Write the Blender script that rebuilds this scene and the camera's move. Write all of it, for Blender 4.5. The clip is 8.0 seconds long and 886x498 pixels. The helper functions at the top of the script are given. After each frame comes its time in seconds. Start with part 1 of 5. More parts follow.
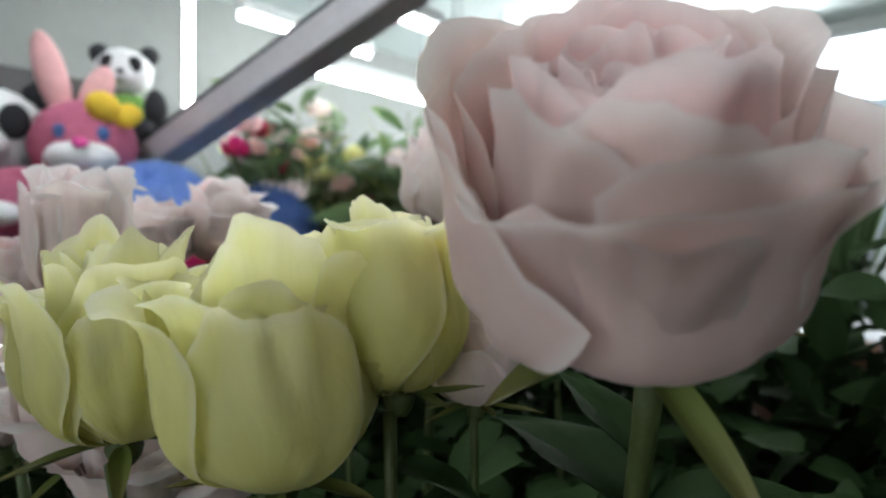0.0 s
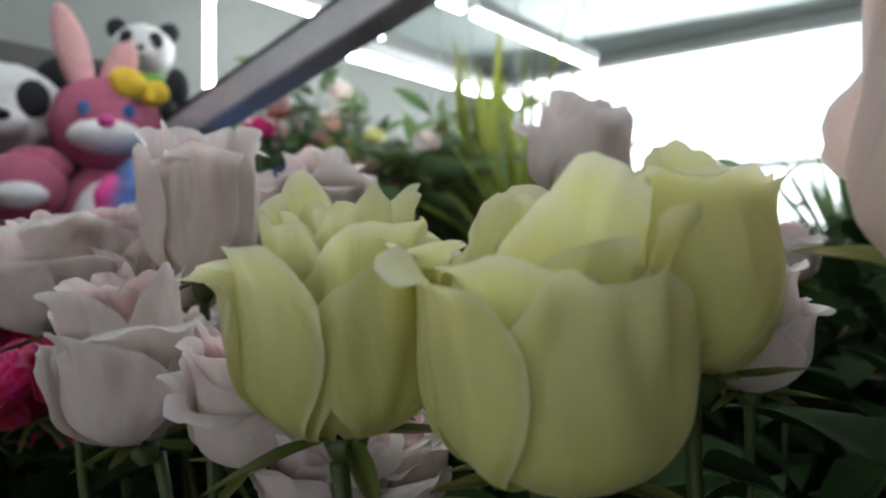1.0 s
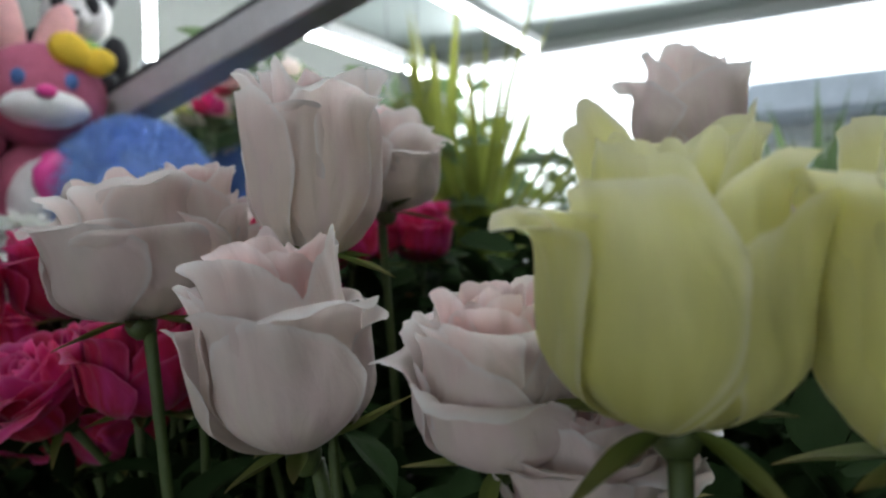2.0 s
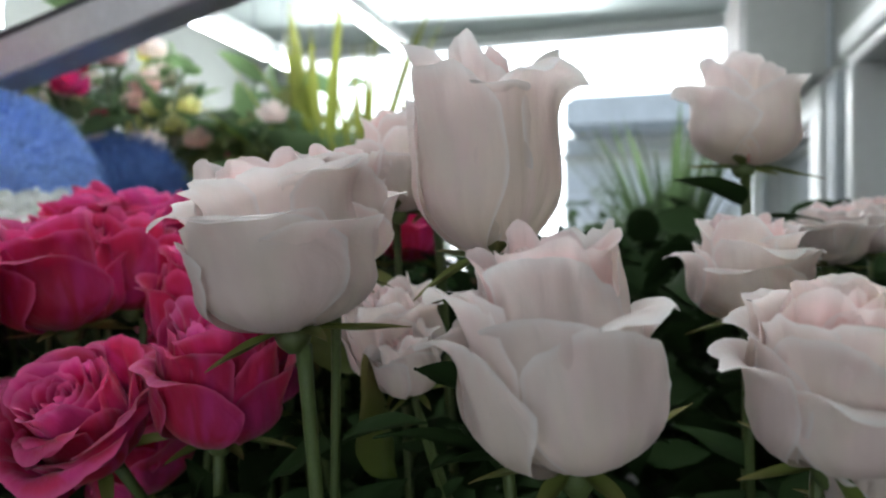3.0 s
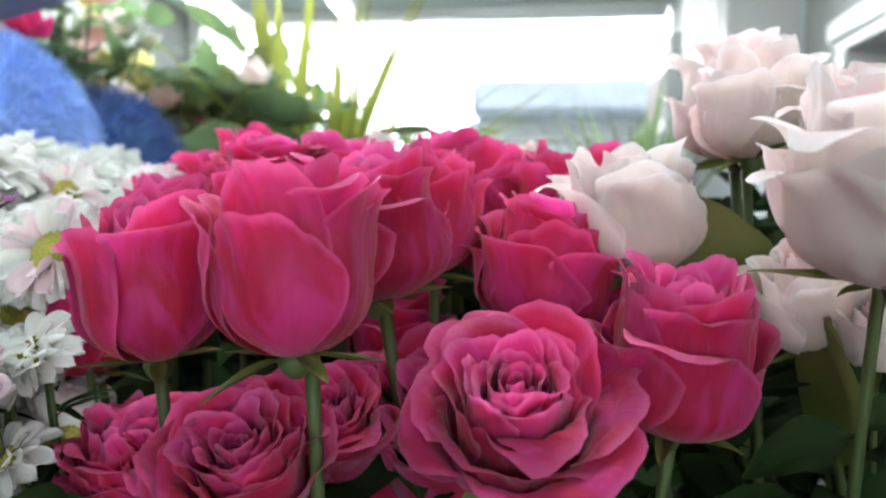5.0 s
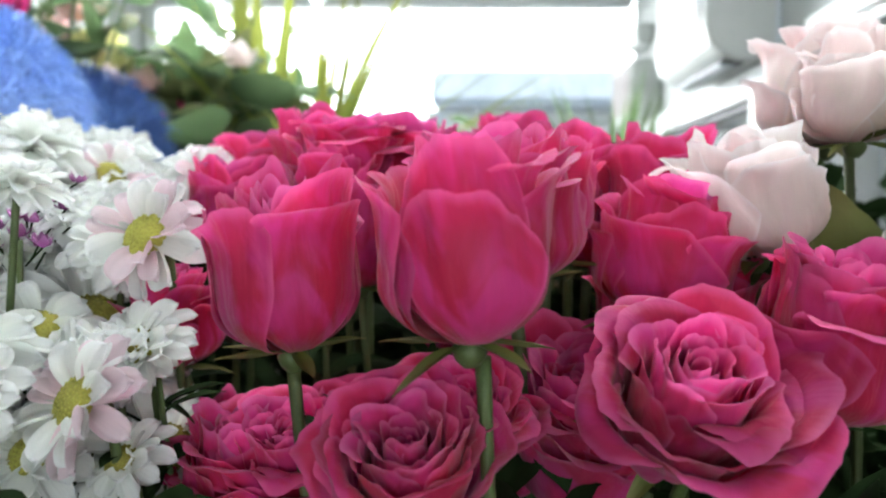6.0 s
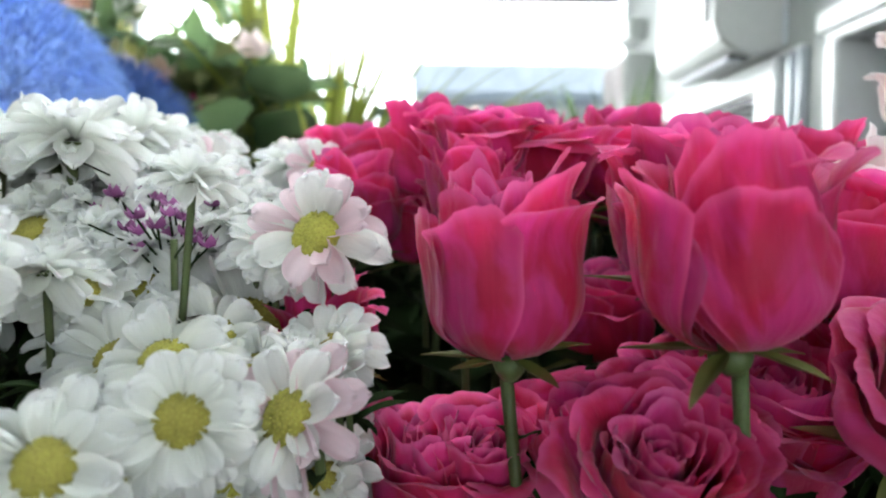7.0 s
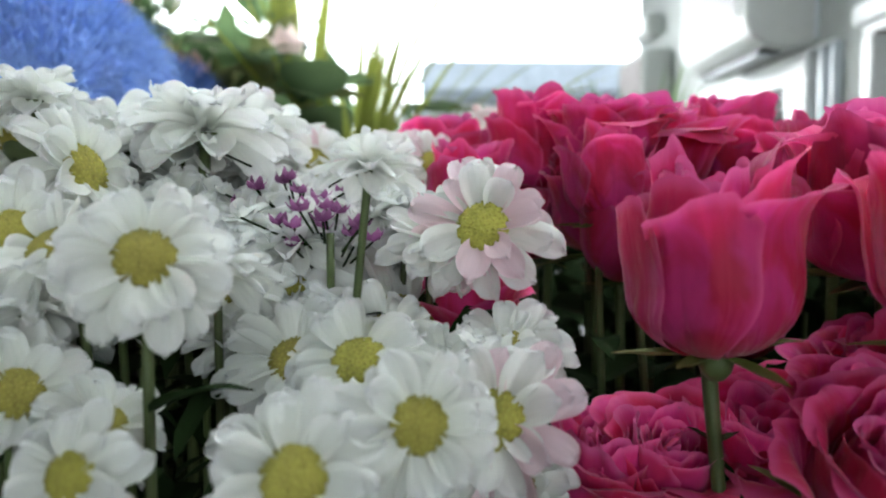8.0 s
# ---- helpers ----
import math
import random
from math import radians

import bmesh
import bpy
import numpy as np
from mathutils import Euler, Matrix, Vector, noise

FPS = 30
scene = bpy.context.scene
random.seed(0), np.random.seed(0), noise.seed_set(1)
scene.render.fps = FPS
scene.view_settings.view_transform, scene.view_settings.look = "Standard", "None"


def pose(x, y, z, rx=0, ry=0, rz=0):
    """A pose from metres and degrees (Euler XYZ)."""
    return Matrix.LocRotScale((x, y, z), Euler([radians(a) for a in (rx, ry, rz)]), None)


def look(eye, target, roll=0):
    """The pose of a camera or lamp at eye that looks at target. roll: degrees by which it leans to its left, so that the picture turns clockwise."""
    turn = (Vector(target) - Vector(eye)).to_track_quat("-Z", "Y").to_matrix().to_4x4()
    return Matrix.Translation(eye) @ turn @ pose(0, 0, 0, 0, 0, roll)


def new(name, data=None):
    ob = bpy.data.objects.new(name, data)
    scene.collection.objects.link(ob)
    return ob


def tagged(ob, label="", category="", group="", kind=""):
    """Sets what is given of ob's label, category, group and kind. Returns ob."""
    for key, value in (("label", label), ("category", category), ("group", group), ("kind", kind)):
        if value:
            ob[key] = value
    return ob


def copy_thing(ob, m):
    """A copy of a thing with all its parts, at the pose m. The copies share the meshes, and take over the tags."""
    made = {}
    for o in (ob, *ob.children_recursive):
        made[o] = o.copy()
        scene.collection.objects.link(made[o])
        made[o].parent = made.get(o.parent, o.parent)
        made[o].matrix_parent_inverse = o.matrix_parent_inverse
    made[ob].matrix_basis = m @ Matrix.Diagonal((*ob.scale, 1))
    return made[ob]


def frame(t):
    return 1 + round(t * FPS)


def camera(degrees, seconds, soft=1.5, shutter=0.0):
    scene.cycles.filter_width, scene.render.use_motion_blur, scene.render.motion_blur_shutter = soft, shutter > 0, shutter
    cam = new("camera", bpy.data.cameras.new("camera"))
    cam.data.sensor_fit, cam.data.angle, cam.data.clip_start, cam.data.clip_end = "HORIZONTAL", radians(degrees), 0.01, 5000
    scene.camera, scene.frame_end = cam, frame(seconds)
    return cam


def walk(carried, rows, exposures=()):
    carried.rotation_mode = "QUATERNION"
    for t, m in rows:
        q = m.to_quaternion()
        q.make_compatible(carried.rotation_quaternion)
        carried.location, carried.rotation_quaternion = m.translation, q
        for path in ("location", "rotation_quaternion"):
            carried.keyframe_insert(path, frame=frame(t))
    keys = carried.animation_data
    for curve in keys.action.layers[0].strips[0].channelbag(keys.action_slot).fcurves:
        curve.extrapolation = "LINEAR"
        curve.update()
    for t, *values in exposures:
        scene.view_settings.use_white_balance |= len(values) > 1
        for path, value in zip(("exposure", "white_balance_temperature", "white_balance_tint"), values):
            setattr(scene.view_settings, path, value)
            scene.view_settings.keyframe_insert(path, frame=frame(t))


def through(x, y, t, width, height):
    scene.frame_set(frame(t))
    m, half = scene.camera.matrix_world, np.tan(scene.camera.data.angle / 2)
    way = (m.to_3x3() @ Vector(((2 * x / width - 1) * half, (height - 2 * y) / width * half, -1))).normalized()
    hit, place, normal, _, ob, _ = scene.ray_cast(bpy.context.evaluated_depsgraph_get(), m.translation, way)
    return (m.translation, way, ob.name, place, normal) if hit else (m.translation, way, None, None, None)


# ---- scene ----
# ---- camera ----
cam = camera(64.0, 8.0, soft=2.1)
cam.data.dof.use_dof = True
cam.data.dof.focus_distance, cam.data.dof.aperture_fstop = 0.27, 8.5
PATH = [
    (0, (0.001, 0.001, 1.663), (91.06, -0.14, 40.28)),
    (0.5, (-0.041, -0.012, 1.662), (90.45, 0.28, 39.95)),
    (1, (-0.104, -0.031, 1.654), (90.22, -0.15, 38.97)),
    (1.5, (-0.175, -0.039, 1.644), (90.06, -0.57, 37.24)),
    (1.7, (-0.198, -0.047, 1.643), (89.76, -0.75, 35.65)),
    (2.8, (-0.360, -0.097, 1.642), (89.35, -0.27, 17.75)),
    (3.1, (-0.413, -0.105, 1.643), (89.32, -0.30, 15.32)),
    (3.5, (-0.481, -0.107, 1.646), (89.05, -0.11, 11.10)),
    (4, (-0.538, -0.088, 1.640), (88.87, -0.11, 8.53)),
    (4.5, (-0.599, -0.083, 1.632), (88.52, -0.05, 7.21)),
    (5.8, (-0.716, -0.078, 1.621), (87.53, 0.35, 1.91)),
    (6, (-0.730, -0.075, 1.622), (87.37, 0.25, 1.14)),
    (6.5, (-0.776, -0.071, 1.625), (87.03, 0.31, -0.59)),
    (7, (-0.820, -0.058, 1.623), (86.89, 0.19, -1.43)),
    (7.5, (-0.854, -0.051, 1.622), (86.91, 0.15, -1.70)),
    (8, (-0.886, -0.042, 1.620), (86.79, -0.11, -1.55)),
]


def from_row(place, turn):
    """Pose of the camera: place, then tilt, roll and heading in degrees."""
    rx, roll, rz = turn
    return pose(*place, 0, 0, rz) @ pose(0, 0, 0, rx, 0, 0) @ pose(0, 0, 0, 0, 0, roll)


walk(cam, [(t, from_row(place, turn)) for t, place, turn in PATH],
     exposures=[(0.0, 0.6), (0.5, 0.35), (1.0, 0.08), (1.5, 0.0), (3.0, 0.52), (3.5, 0.58), (4.5, 1.2), (6.0, 1.45), (6.5, 1.45), (7.0, 1.3), (8.0, 0.98)])

# ---- light ----
world = bpy.data.worlds.new("sky")
scene.world = world
world.use_nodes = True
wn = world.node_tree.nodes
sky = wn.new("ShaderNodeTexSky")
sky.sky_type, sky.sun_disc = "NISHITA", False
sky.sun_elevation, sky.sun_rotation = radians(55), radians(162)
wn["Background"].inputs["Strength"].default_value = 0.15
world.node_tree.links.new(sky.outputs[0], wn["Background"].inputs["Color"])

sun_data = bpy.data.lights.new("sun", "SUN")
sun_data.energy, sun_data.angle, sun_data.color = 1.5, radians(12), (1.0, 0.96, 0.9)
sun = new("sun", sun_data)
sun.matrix_world = look((2, -6, 9), (0, 0, 0))


def area(name, eye, target, sx, sy, watts, color):
    data = bpy.data.lights.new(name, "AREA")
    data.shape, data.size, data.size_y = "RECTANGLE", sx, sy
    data.energy, data.color = watts, color
    ob = new(name, data)
    ob.matrix_world = look(eye, target)
    return ob


# daylight in the opening of the far glazing
area("window_daylight", (-1.15, 2.66, 2.0), (-0.8, 0.0, 1.5), 1.2, 0.9, 24, (0.93, 0.97, 1.0))

# fill light on the flower fronts, set in an added window behind the aisle
area("added_south_fill", (-0.2, -2.27, 1.82), (-0.5, 0.0, 1.3), 2.9, 1.15, 7.0, (0.97, 0.98, 1.0))

# ---- materials ----


def nodes_of(name):
    m = bpy.data.materials.new(name)
    m.use_nodes = True
    nt = m.node_tree
    return m, nt, nt.nodes, nt.links, nt.nodes["Principled BSDF"]


def mat(name, color, rough=0.6, metal=0.0, scale=30.0, vary=0.12, bump=0.1, fine=6.0, coat=0.0, spread=0.0):
    """A surface with variation at two scales, fine relief and a change from piece to piece."""
    m, nt, n, l, b = nodes_of(name)
    tc = n.new("ShaderNodeTexCoord")
    a, f = n.new("ShaderNodeTexNoise"), n.new("ShaderNodeTexNoise")
    a.inputs["Scale"].default_value, f.inputs["Scale"].default_value = scale, scale * fine
    a.inputs["Detail"].default_value = 4
    f.inputs["Detail"].default_value = 3
    l.new(tc.outputs["Object"], a.inputs["Vector"])
    l.new(tc.outputs["Object"], f.inputs["Vector"])
    add = n.new("ShaderNodeMath")
    add.operation = "ADD"
    l.new(a.outputs["Fac"], add.inputs[0])
    l.new(f.outputs["Fac"], add.inputs[1])
    mr = n.new("ShaderNodeMapRange")
    mr.inputs["From Min"].default_value, mr.inputs["From Max"].default_value = 0.6, 1.4
    mr.inputs["To Min"].default_value, mr.inputs["To Max"].default_value = 1 - vary, 1 + vary
    l.new(add.outputs[0], mr.inputs["Value"])
    hsv = n.new("ShaderNodeHueSaturation")
    hsv.inputs["Color"].default_value = (*color, 1)
    value = mr.outputs[0]
    if spread:
        info = n.new("ShaderNodeObjectInfo")
        rr = n.new("ShaderNodeMapRange")
        rr.inputs["To Min"].default_value, rr.inputs["To Max"].default_value = 1 - spread, 1 + spread
        l.new(info.outputs["Random"], rr.inputs["Value"])
        mul = n.new("ShaderNodeMath")
        mul.operation = "MULTIPLY"
        l.new(rr.outputs[0], mul.inputs[0])
        l.new(value, mul.inputs[1])
        value = mul.outputs[0]
        hr = n.new("ShaderNodeMapRange")
        hr.inputs["To Min"].default_value, hr.inputs["To Max"].default_value = 0.5 - spread * 0.06, 0.5 + spread * 0.06
        l.new(info.outputs["Random"], hr.inputs["Value"])
        l.new(hr.outputs[0], hsv.inputs["Hue"])
    l.new(value, hsv.inputs["Value"])
    l.new(hsv.outputs[0], b.inputs["Base Color"])
    b.inputs["Roughness"].default_value, b.inputs["Metallic"].default_value = rough, metal
    b.inputs["Coat Weight"].default_value = coat
    if bump:
        bp = n.new("ShaderNodeBump")
        bp.inputs["Strength"].default_value, bp.inputs["Distance"].default_value = bump, 0.002
        l.new(f.outputs["Fac"], bp.inputs["Height"])
        l.new(bp.outputs[0], b.inputs["Normal"])
    return m


def thin(name, color, edge, through=0.35, rough=0.55, gloss=0.4, veins=22.0, spread=0.1, rim=None, power=2.0, patch=None, crease=0.1, tone=(0.93, 1.06)):
    """A petal or leaf: one colour at its foot, another at its rim, faint veins, and light that passes through it."""
    m, nt, n, l, b = nodes_of(name)
    tc = n.new("ShaderNodeTexCoord")
    sep = n.new("ShaderNodeSeparateXYZ")
    l.new(tc.outputs["UV"], sep.inputs[0])
    pw = n.new("ShaderNodeMath")
    pw.operation = "POWER"
    l.new(sep.outputs["Y"], pw.inputs[0])
    pw.inputs[1].default_value = power
    mix = n.new("ShaderNodeMix")
    mix.data_type = "RGBA"
    mix.inputs["A"].default_value, mix.inputs["B"].default_value = (*color, 1), (*edge, 1)
    l.new(pw.outputs[0], mix.inputs["Factor"])
    tint = mix.outputs["Result"]
    if patch:
        # soft patches and streaks of a second tint
        pm = n.new("ShaderNodeMapping")
        pm.inputs["Scale"].default_value = (2.6, 1.1, 1)
        l.new(tc.outputs["Object"], pm.inputs["Vector"])
        pn = n.new("ShaderNodeTexNoise")
        pn.inputs["Scale"].default_value, pn.inputs["Detail"].default_value, pn.inputs["Distortion"].default_value = 1.6, 3, 0.8
        l.new(pm.outputs[0], pn.inputs["Vector"])
        pr = n.new("ShaderNodeMapRange")
        pr.interpolation_type = "SMOOTHSTEP"
        pr.inputs["From Min"].default_value, pr.inputs["From Max"].default_value = 0.40, 0.66
        pr.inputs["To Max"].default_value = 0.8
        l.new(pn.outputs["Fac"], pr.inputs["Value"])
        pmix = n.new("ShaderNodeMix")
        pmix.data_type = "RGBA"
        l.new(pr.outputs[0], pmix.inputs["Factor"])
        l.new(tint, pmix.inputs["A"])
        pmix.inputs["B"].default_value = (*patch, 1)
        tint = pmix.outputs["Result"]
    if rim:
        # a thin paler line along the border of the petal
        dev = n.new("ShaderNodeMath")
        dev.operation = "SUBTRACT"
        l.new(sep.outputs["X"], dev.inputs[0])
        dev.inputs[1].default_value = 0.5
        dabs = n.new("ShaderNodeMath")
        dabs.operation = "ABSOLUTE"
        l.new(dev.outputs[0], dabs.inputs[0])
        dbl = n.new("ShaderNodeMath")
        dbl.operation = "MULTIPLY"
        l.new(dabs.outputs[0], dbl.inputs[0])
        dbl.inputs[1].default_value = 2.0
        top = n.new("ShaderNodeMath")
        top.operation = "MAXIMUM"
        l.new(dbl.outputs[0], top.inputs[0])
        l.new(sep.outputs["Y"], top.inputs[1])
        ramp = n.new("ShaderNodeMapRange")
        ramp.interpolation_type = "SMOOTHSTEP"
        ramp.inputs["From Min"].default_value, ramp.inputs["From Max"].default_value = 0.90, 1.0
        ramp.inputs["To Max"].default_value = 0.8
        l.new(top.outputs[0], ramp.inputs["Value"])
        mix2 = n.new("ShaderNodeMix")
        mix2.data_type = "RGBA"
        l.new(ramp.outputs[0], mix2.inputs["Factor"])
        l.new(tint, mix2.inputs["A"])
        mix2.inputs["B"].default_value = (*rim, 1)
        tint = mix2.outputs["Result"]
    # veins run up the petal; blotches are larger
    mp = n.new("ShaderNodeMapping")
    mp.inputs["Scale"].default_value = (veins, 2.2, 1)
    l.new(tc.outputs["UV"], mp.inputs["Vector"])
    vein, blot = n.new("ShaderNodeTexNoise"), n.new("ShaderNodeTexNoise")
    vein.inputs["Scale"].default_value, vein.inputs["Detail"].default_value = 1.0, 4
    blot.inputs["Scale"].default_value, blot.inputs["Detail"].default_value = 3.0, 3
    l.new(mp.outputs[0], vein.inputs["Vector"])
    l.new(tc.outputs["Object"], blot.inputs["Vector"])
    add = n.new("ShaderNodeMath")
    add.operation = "ADD"
    l.new(vein.outputs["Fac"], add.inputs[0])
    l.new(blot.outputs["Fac"], add.inputs[1])
    mr = n.new("ShaderNodeMapRange")
    mr.inputs["From Min"].default_value, mr.inputs["From Max"].default_value = 0.6, 1.4
    mr.inputs["To Min"].default_value, mr.inputs["To Max"].default_value = tone[0], tone[1]
    l.new(add.outputs[0], mr.inputs["Value"])
    info = n.new("ShaderNodeObjectInfo")
    rr = n.new("ShaderNodeMapRange")
    rr.inputs["To Min"].default_value, rr.inputs["To Max"].default_value = 1 - spread, 1 + spread
    l.new(info.outputs["Random"], rr.inputs["Value"])
    mul = n.new("ShaderNodeMath")
    mul.operation = "MULTIPLY"
    l.new(rr.outputs[0], mul.inputs[0])
    l.new(mr.outputs[0], mul.inputs[1])
    hsv = n.new("ShaderNodeHueSaturation")
    l.new(tint, hsv.inputs["Color"])
    l.new(mul.outputs[0], hsv.inputs["Value"])
    l.new(hsv.outputs[0], b.inputs["Base Color"])
    b.inputs["Roughness"].default_value = rough
    b.inputs["Specular IOR Level"].default_value = gloss
    b.inputs["Sheen Weight"].default_value = 0.3 if rim else 0.0
    b.inputs["Sheen Roughness"].default_value = 0.45
    bp = n.new("ShaderNodeBump")
    # fine veins over a broader crumple
    cm = n.new("ShaderNodeMapping")
    cm.inputs["Scale"].default_value = (6.0, 3.2, 1)
    l.new(tc.outputs["UV"], cm.inputs["Vector"])
    crumple = n.new("ShaderNodeTexNoise")
    crumple.inputs["Scale"].default_value, crumple.inputs["Detail"].default_value, crumple.inputs["Distortion"].default_value = 1.0, 5, 0.6
    l.new(cm.outputs[0], crumple.inputs["Vector"])
    both = n.new("ShaderNodeMath")
    both.operation = "MULTIPLY_ADD"
    l.new(crumple.outputs["Fac"], both.inputs[0])
    both.inputs[1].default_value = 2.2
    l.new(vein.outputs["Fac"], both.inputs[2])
    bp.inputs["Strength"].default_value, bp.inputs["Distance"].default_value = crease, 0.002
    l.new(both.outputs[0], bp.inputs["Height"])
    l.new(bp.outputs[0], b.inputs["Normal"])
    tr = n.new("ShaderNodeBsdfTranslucent")
    l.new(hsv.outputs[0], tr.inputs["Color"])
    ms = n.new("ShaderNodeMixShader")
    ms.inputs["Fac"].default_value = through
    l.new(b.outputs[0], ms.inputs[1])
    l.new(tr.outputs[0], ms.inputs[2])
    l.new(ms.outputs[0], n["Material Output"].inputs["Surface"])
    return m


def glow(name, color, strength):
    m, nt, n, l, b = nodes_of(name)
    b.inputs["Base Color"].default_value = (*color, 1)
    b.inputs["Emission Color"].default_value = (*color, 1)
    b.inputs["Emission Strength"].default_value = strength
    return m


def glass(name, color=(0.95, 0.98, 0.98), rough=0.0):
    m, nt, n, l, b = nodes_of(name)
    b.inputs["Base Color"].default_value = (*color, 1)
    b.inputs["Transmission Weight"].default_value = 1.0
    b.inputs["Roughness"].default_value = rough
    b.inputs["IOR"].default_value = 1.1
    return m


PINK = thin("pale_pink_petal", (0.85, 0.755, 0.68), (0.885, 0.80, 0.78), 0.42, rim=(0.91, 0.88, 0.87), patch=(0.87, 0.735, 0.72), crease=0.32, veins=12, tone=(0.955, 1.045))
PINK_WARM = thin("warm_pink_petal", (0.86, 0.68, 0.63), (0.89, 0.75, 0.72), 0.42, rim=(0.93, 0.88, 0.85), patch=(0.88, 0.71, 0.66), crease=0.32, veins=12, tone=(0.955, 1.045))
PINK_IN = thin("deep_pink_petal", (0.84, 0.55, 0.51), (0.88, 0.69, 0.68), 0.42, rim=(0.90, 0.80, 0.79), crease=0.25, veins=12, tone=(0.955, 1.045))
YELLOW = thin("cream_green_petal", (0.70, 0.68, 0.16), (0.87, 0.85, 0.50), 0.46, power=0.9, rim=(0.89, 0.87, 0.64), patch=(0.82, 0.80, 0.34), crease=0.3, veins=12, tone=(0.955, 1.045))
RED = thin("crimson_petal", (0.54, 0.012, 0.050), (0.66, 0.026, 0.13), 0.45, power=1.3, rim=(0.80, 0.12, 0.34), spread=0.24, patch=(0.72, 0.05, 0.30), crease=0.35)
RED_IN = thin("magenta_petal", (0.60, 0.018, 0.13), (0.74, 0.06, 0.32), 0.46, rim=(0.84, 0.18, 0.46), spread=0.2, patch=(0.62, 0.02, 0.10), crease=0.3)
WHITE = thin("white_petal", (0.86, 0.88, 0.83), (0.90, 0.91, 0.91), 0.48, veins=9, spread=0.06, crease=0.2)
BLUSH = thin("blush_petal", (0.84, 0.66, 0.70), (0.86, 0.74, 0.78), 0.40, veins=9, spread=0.06)
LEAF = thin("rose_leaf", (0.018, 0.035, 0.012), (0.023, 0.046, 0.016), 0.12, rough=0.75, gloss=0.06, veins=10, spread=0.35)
SEPAL = thin("sepal_green", (0.13, 0.18, 0.04), (0.22, 0.19, 0.07), 0.25, rough=0.5, veins=10, spread=0.2)
PLANT = thin("plant_leaf", (0.10, 0.165, 0.075), (0.15, 0.22, 0.10), 0.58, rough=0.4, veins=12, spread=0.35)
PLANT_LIGHT = thin("light_plant_leaf", (0.22, 0.27, 0.05), (0.30, 0.32, 0.07), 0.45, rough=0.4, veins=12, spread=0.2)
DARKPLANT = thin("dark_plant_leaf", (0.045, 0.085, 0.042), (0.06, 0.11, 0.05), 0.35, rough=0.45, veins=12, spread=0.35)
OLIVE = thin("olive_leaf", (0.12, 0.14, 0.055), (0.17, 0.18, 0.07), 0.5, rough=0.45, veins=12, spread=0.35)
PURPLE = thin("statice_petal", (0.26, 0.07, 0.22), (0.46, 0.20, 0.40), 0.3, spread=0.3)
STEM = mat("stem_green", (0.068, 0.10, 0.028), 0.5, scale=60, vary=0.25, bump=0.15, spread=0.15)
DISC = mat("daisy_disc", (0.34, 0.31, 0.055), 0.8, scale=9, vary=0.35, bump=0.6, spread=0.2)
BUCKET = mat("black_plastic", (0.02, 0.02, 0.022), 0.4, scale=12, vary=0.2, bump=0.05)
WOOD = mat("dark_shelf_board", (0.045, 0.04, 0.04), 0.5, scale=8, vary=0.3, bump=0.1)
WALL = mat("wall_paint", (0.27, 0.285, 0.27), 0.7, scale=5, vary=0.06, bump=0.05)
CEIL = mat("ceiling_paint", (0.50, 0.57, 0.56), 0.6, scale=4, vary=0.05, bump=0.03)
FLOOR = mat("floor_tile", (0.30, 0.28, 0.26), 0.4, scale=5, vary=0.15, bump=0.05)
TAUPE = mat("taupe_slat", (0.30, 0.27, 0.26), 0.45, scale=10, vary=0.1, bump=0.03)
CASE = mat("aged_case_plastic", (0.40, 0.415, 0.40), 0.45, scale=10, vary=0.05, bump=0.02)
UPVC = mat("white_plastic", (0.56, 0.58, 0.575), 0.35, scale=10, vary=0.04, bump=0.02)
GREYP = mat("grey_profile", (0.42, 0.46, 0.49), 0.4, scale=10, vary=0.08, bump=0.03)
STEEL = mat("brushed_rail", (0.50, 0.49, 0.51), 0.45, 0.25, scale=20, vary=0.12, bump=0.05)
DARKRUB = mat("dark_gasket", (0.03, 0.03, 0.035), 0.6, scale=20, vary=0.2)
BLUEFUR = mat("light_blue_fur", (0.33, 0.50, 0.92), 0.95, scale=40, vary=0.14, bump=0.2, spread=0.1)
NAVYFUR = mat("dark_blue_fur", (0.07, 0.15, 0.36), 0.95, scale=40, vary=0.16, bump=0.3, spread=0.1)
PINKFUR = mat("pink_plush", (0.46, 0.12, 0.20), 0.95, scale=60, vary=0.2, bump=0.4)
PALEFUR = mat("pale_pink_plush", (0.72, 0.40, 0.40), 0.95, scale=60, vary=0.15, bump=0.4)
WHITEFUR = mat("white_plush", (0.74, 0.74, 0.74), 0.95, scale=60, vary=0.12, bump=0.4)
BLACKFUR = mat("black_plush", (0.018, 0.018, 0.022), 0.9, scale=60, vary=0.3, bump=0.4)
GREENFUR = mat("green_cloth", (0.14, 0.30, 0.06), 0.85, scale=60, vary=0.25, bump=0.3)
YELCLOTH = mat("yellow_cloth", (0.75, 0.50, 0.03), 0.7, scale=60, vary=0.15, bump=0.2)
HOTPINK = mat("hot_pink_satin", (0.75, 0.06, 0.32), 0.4, scale=50, vary=0.15, bump=0.1)
CLAY = mat("clay_pot", (0.30, 0.15, 0.09), 0.7, scale=20, vary=0.2, bump=0.2)
AWNING = mat("awning_cloth", (0.44, 0.49, 0.52), 0.7, scale=6, vary=0.2, bump=0.1)
FACADE = mat("pale_facade", (0.84, 0.85, 0.84), 0.8, scale=3, vary=0.08, bump=0.1)
TUBE = glow("lit_tube", (0.92, 0.96, 1.0), 19.0)
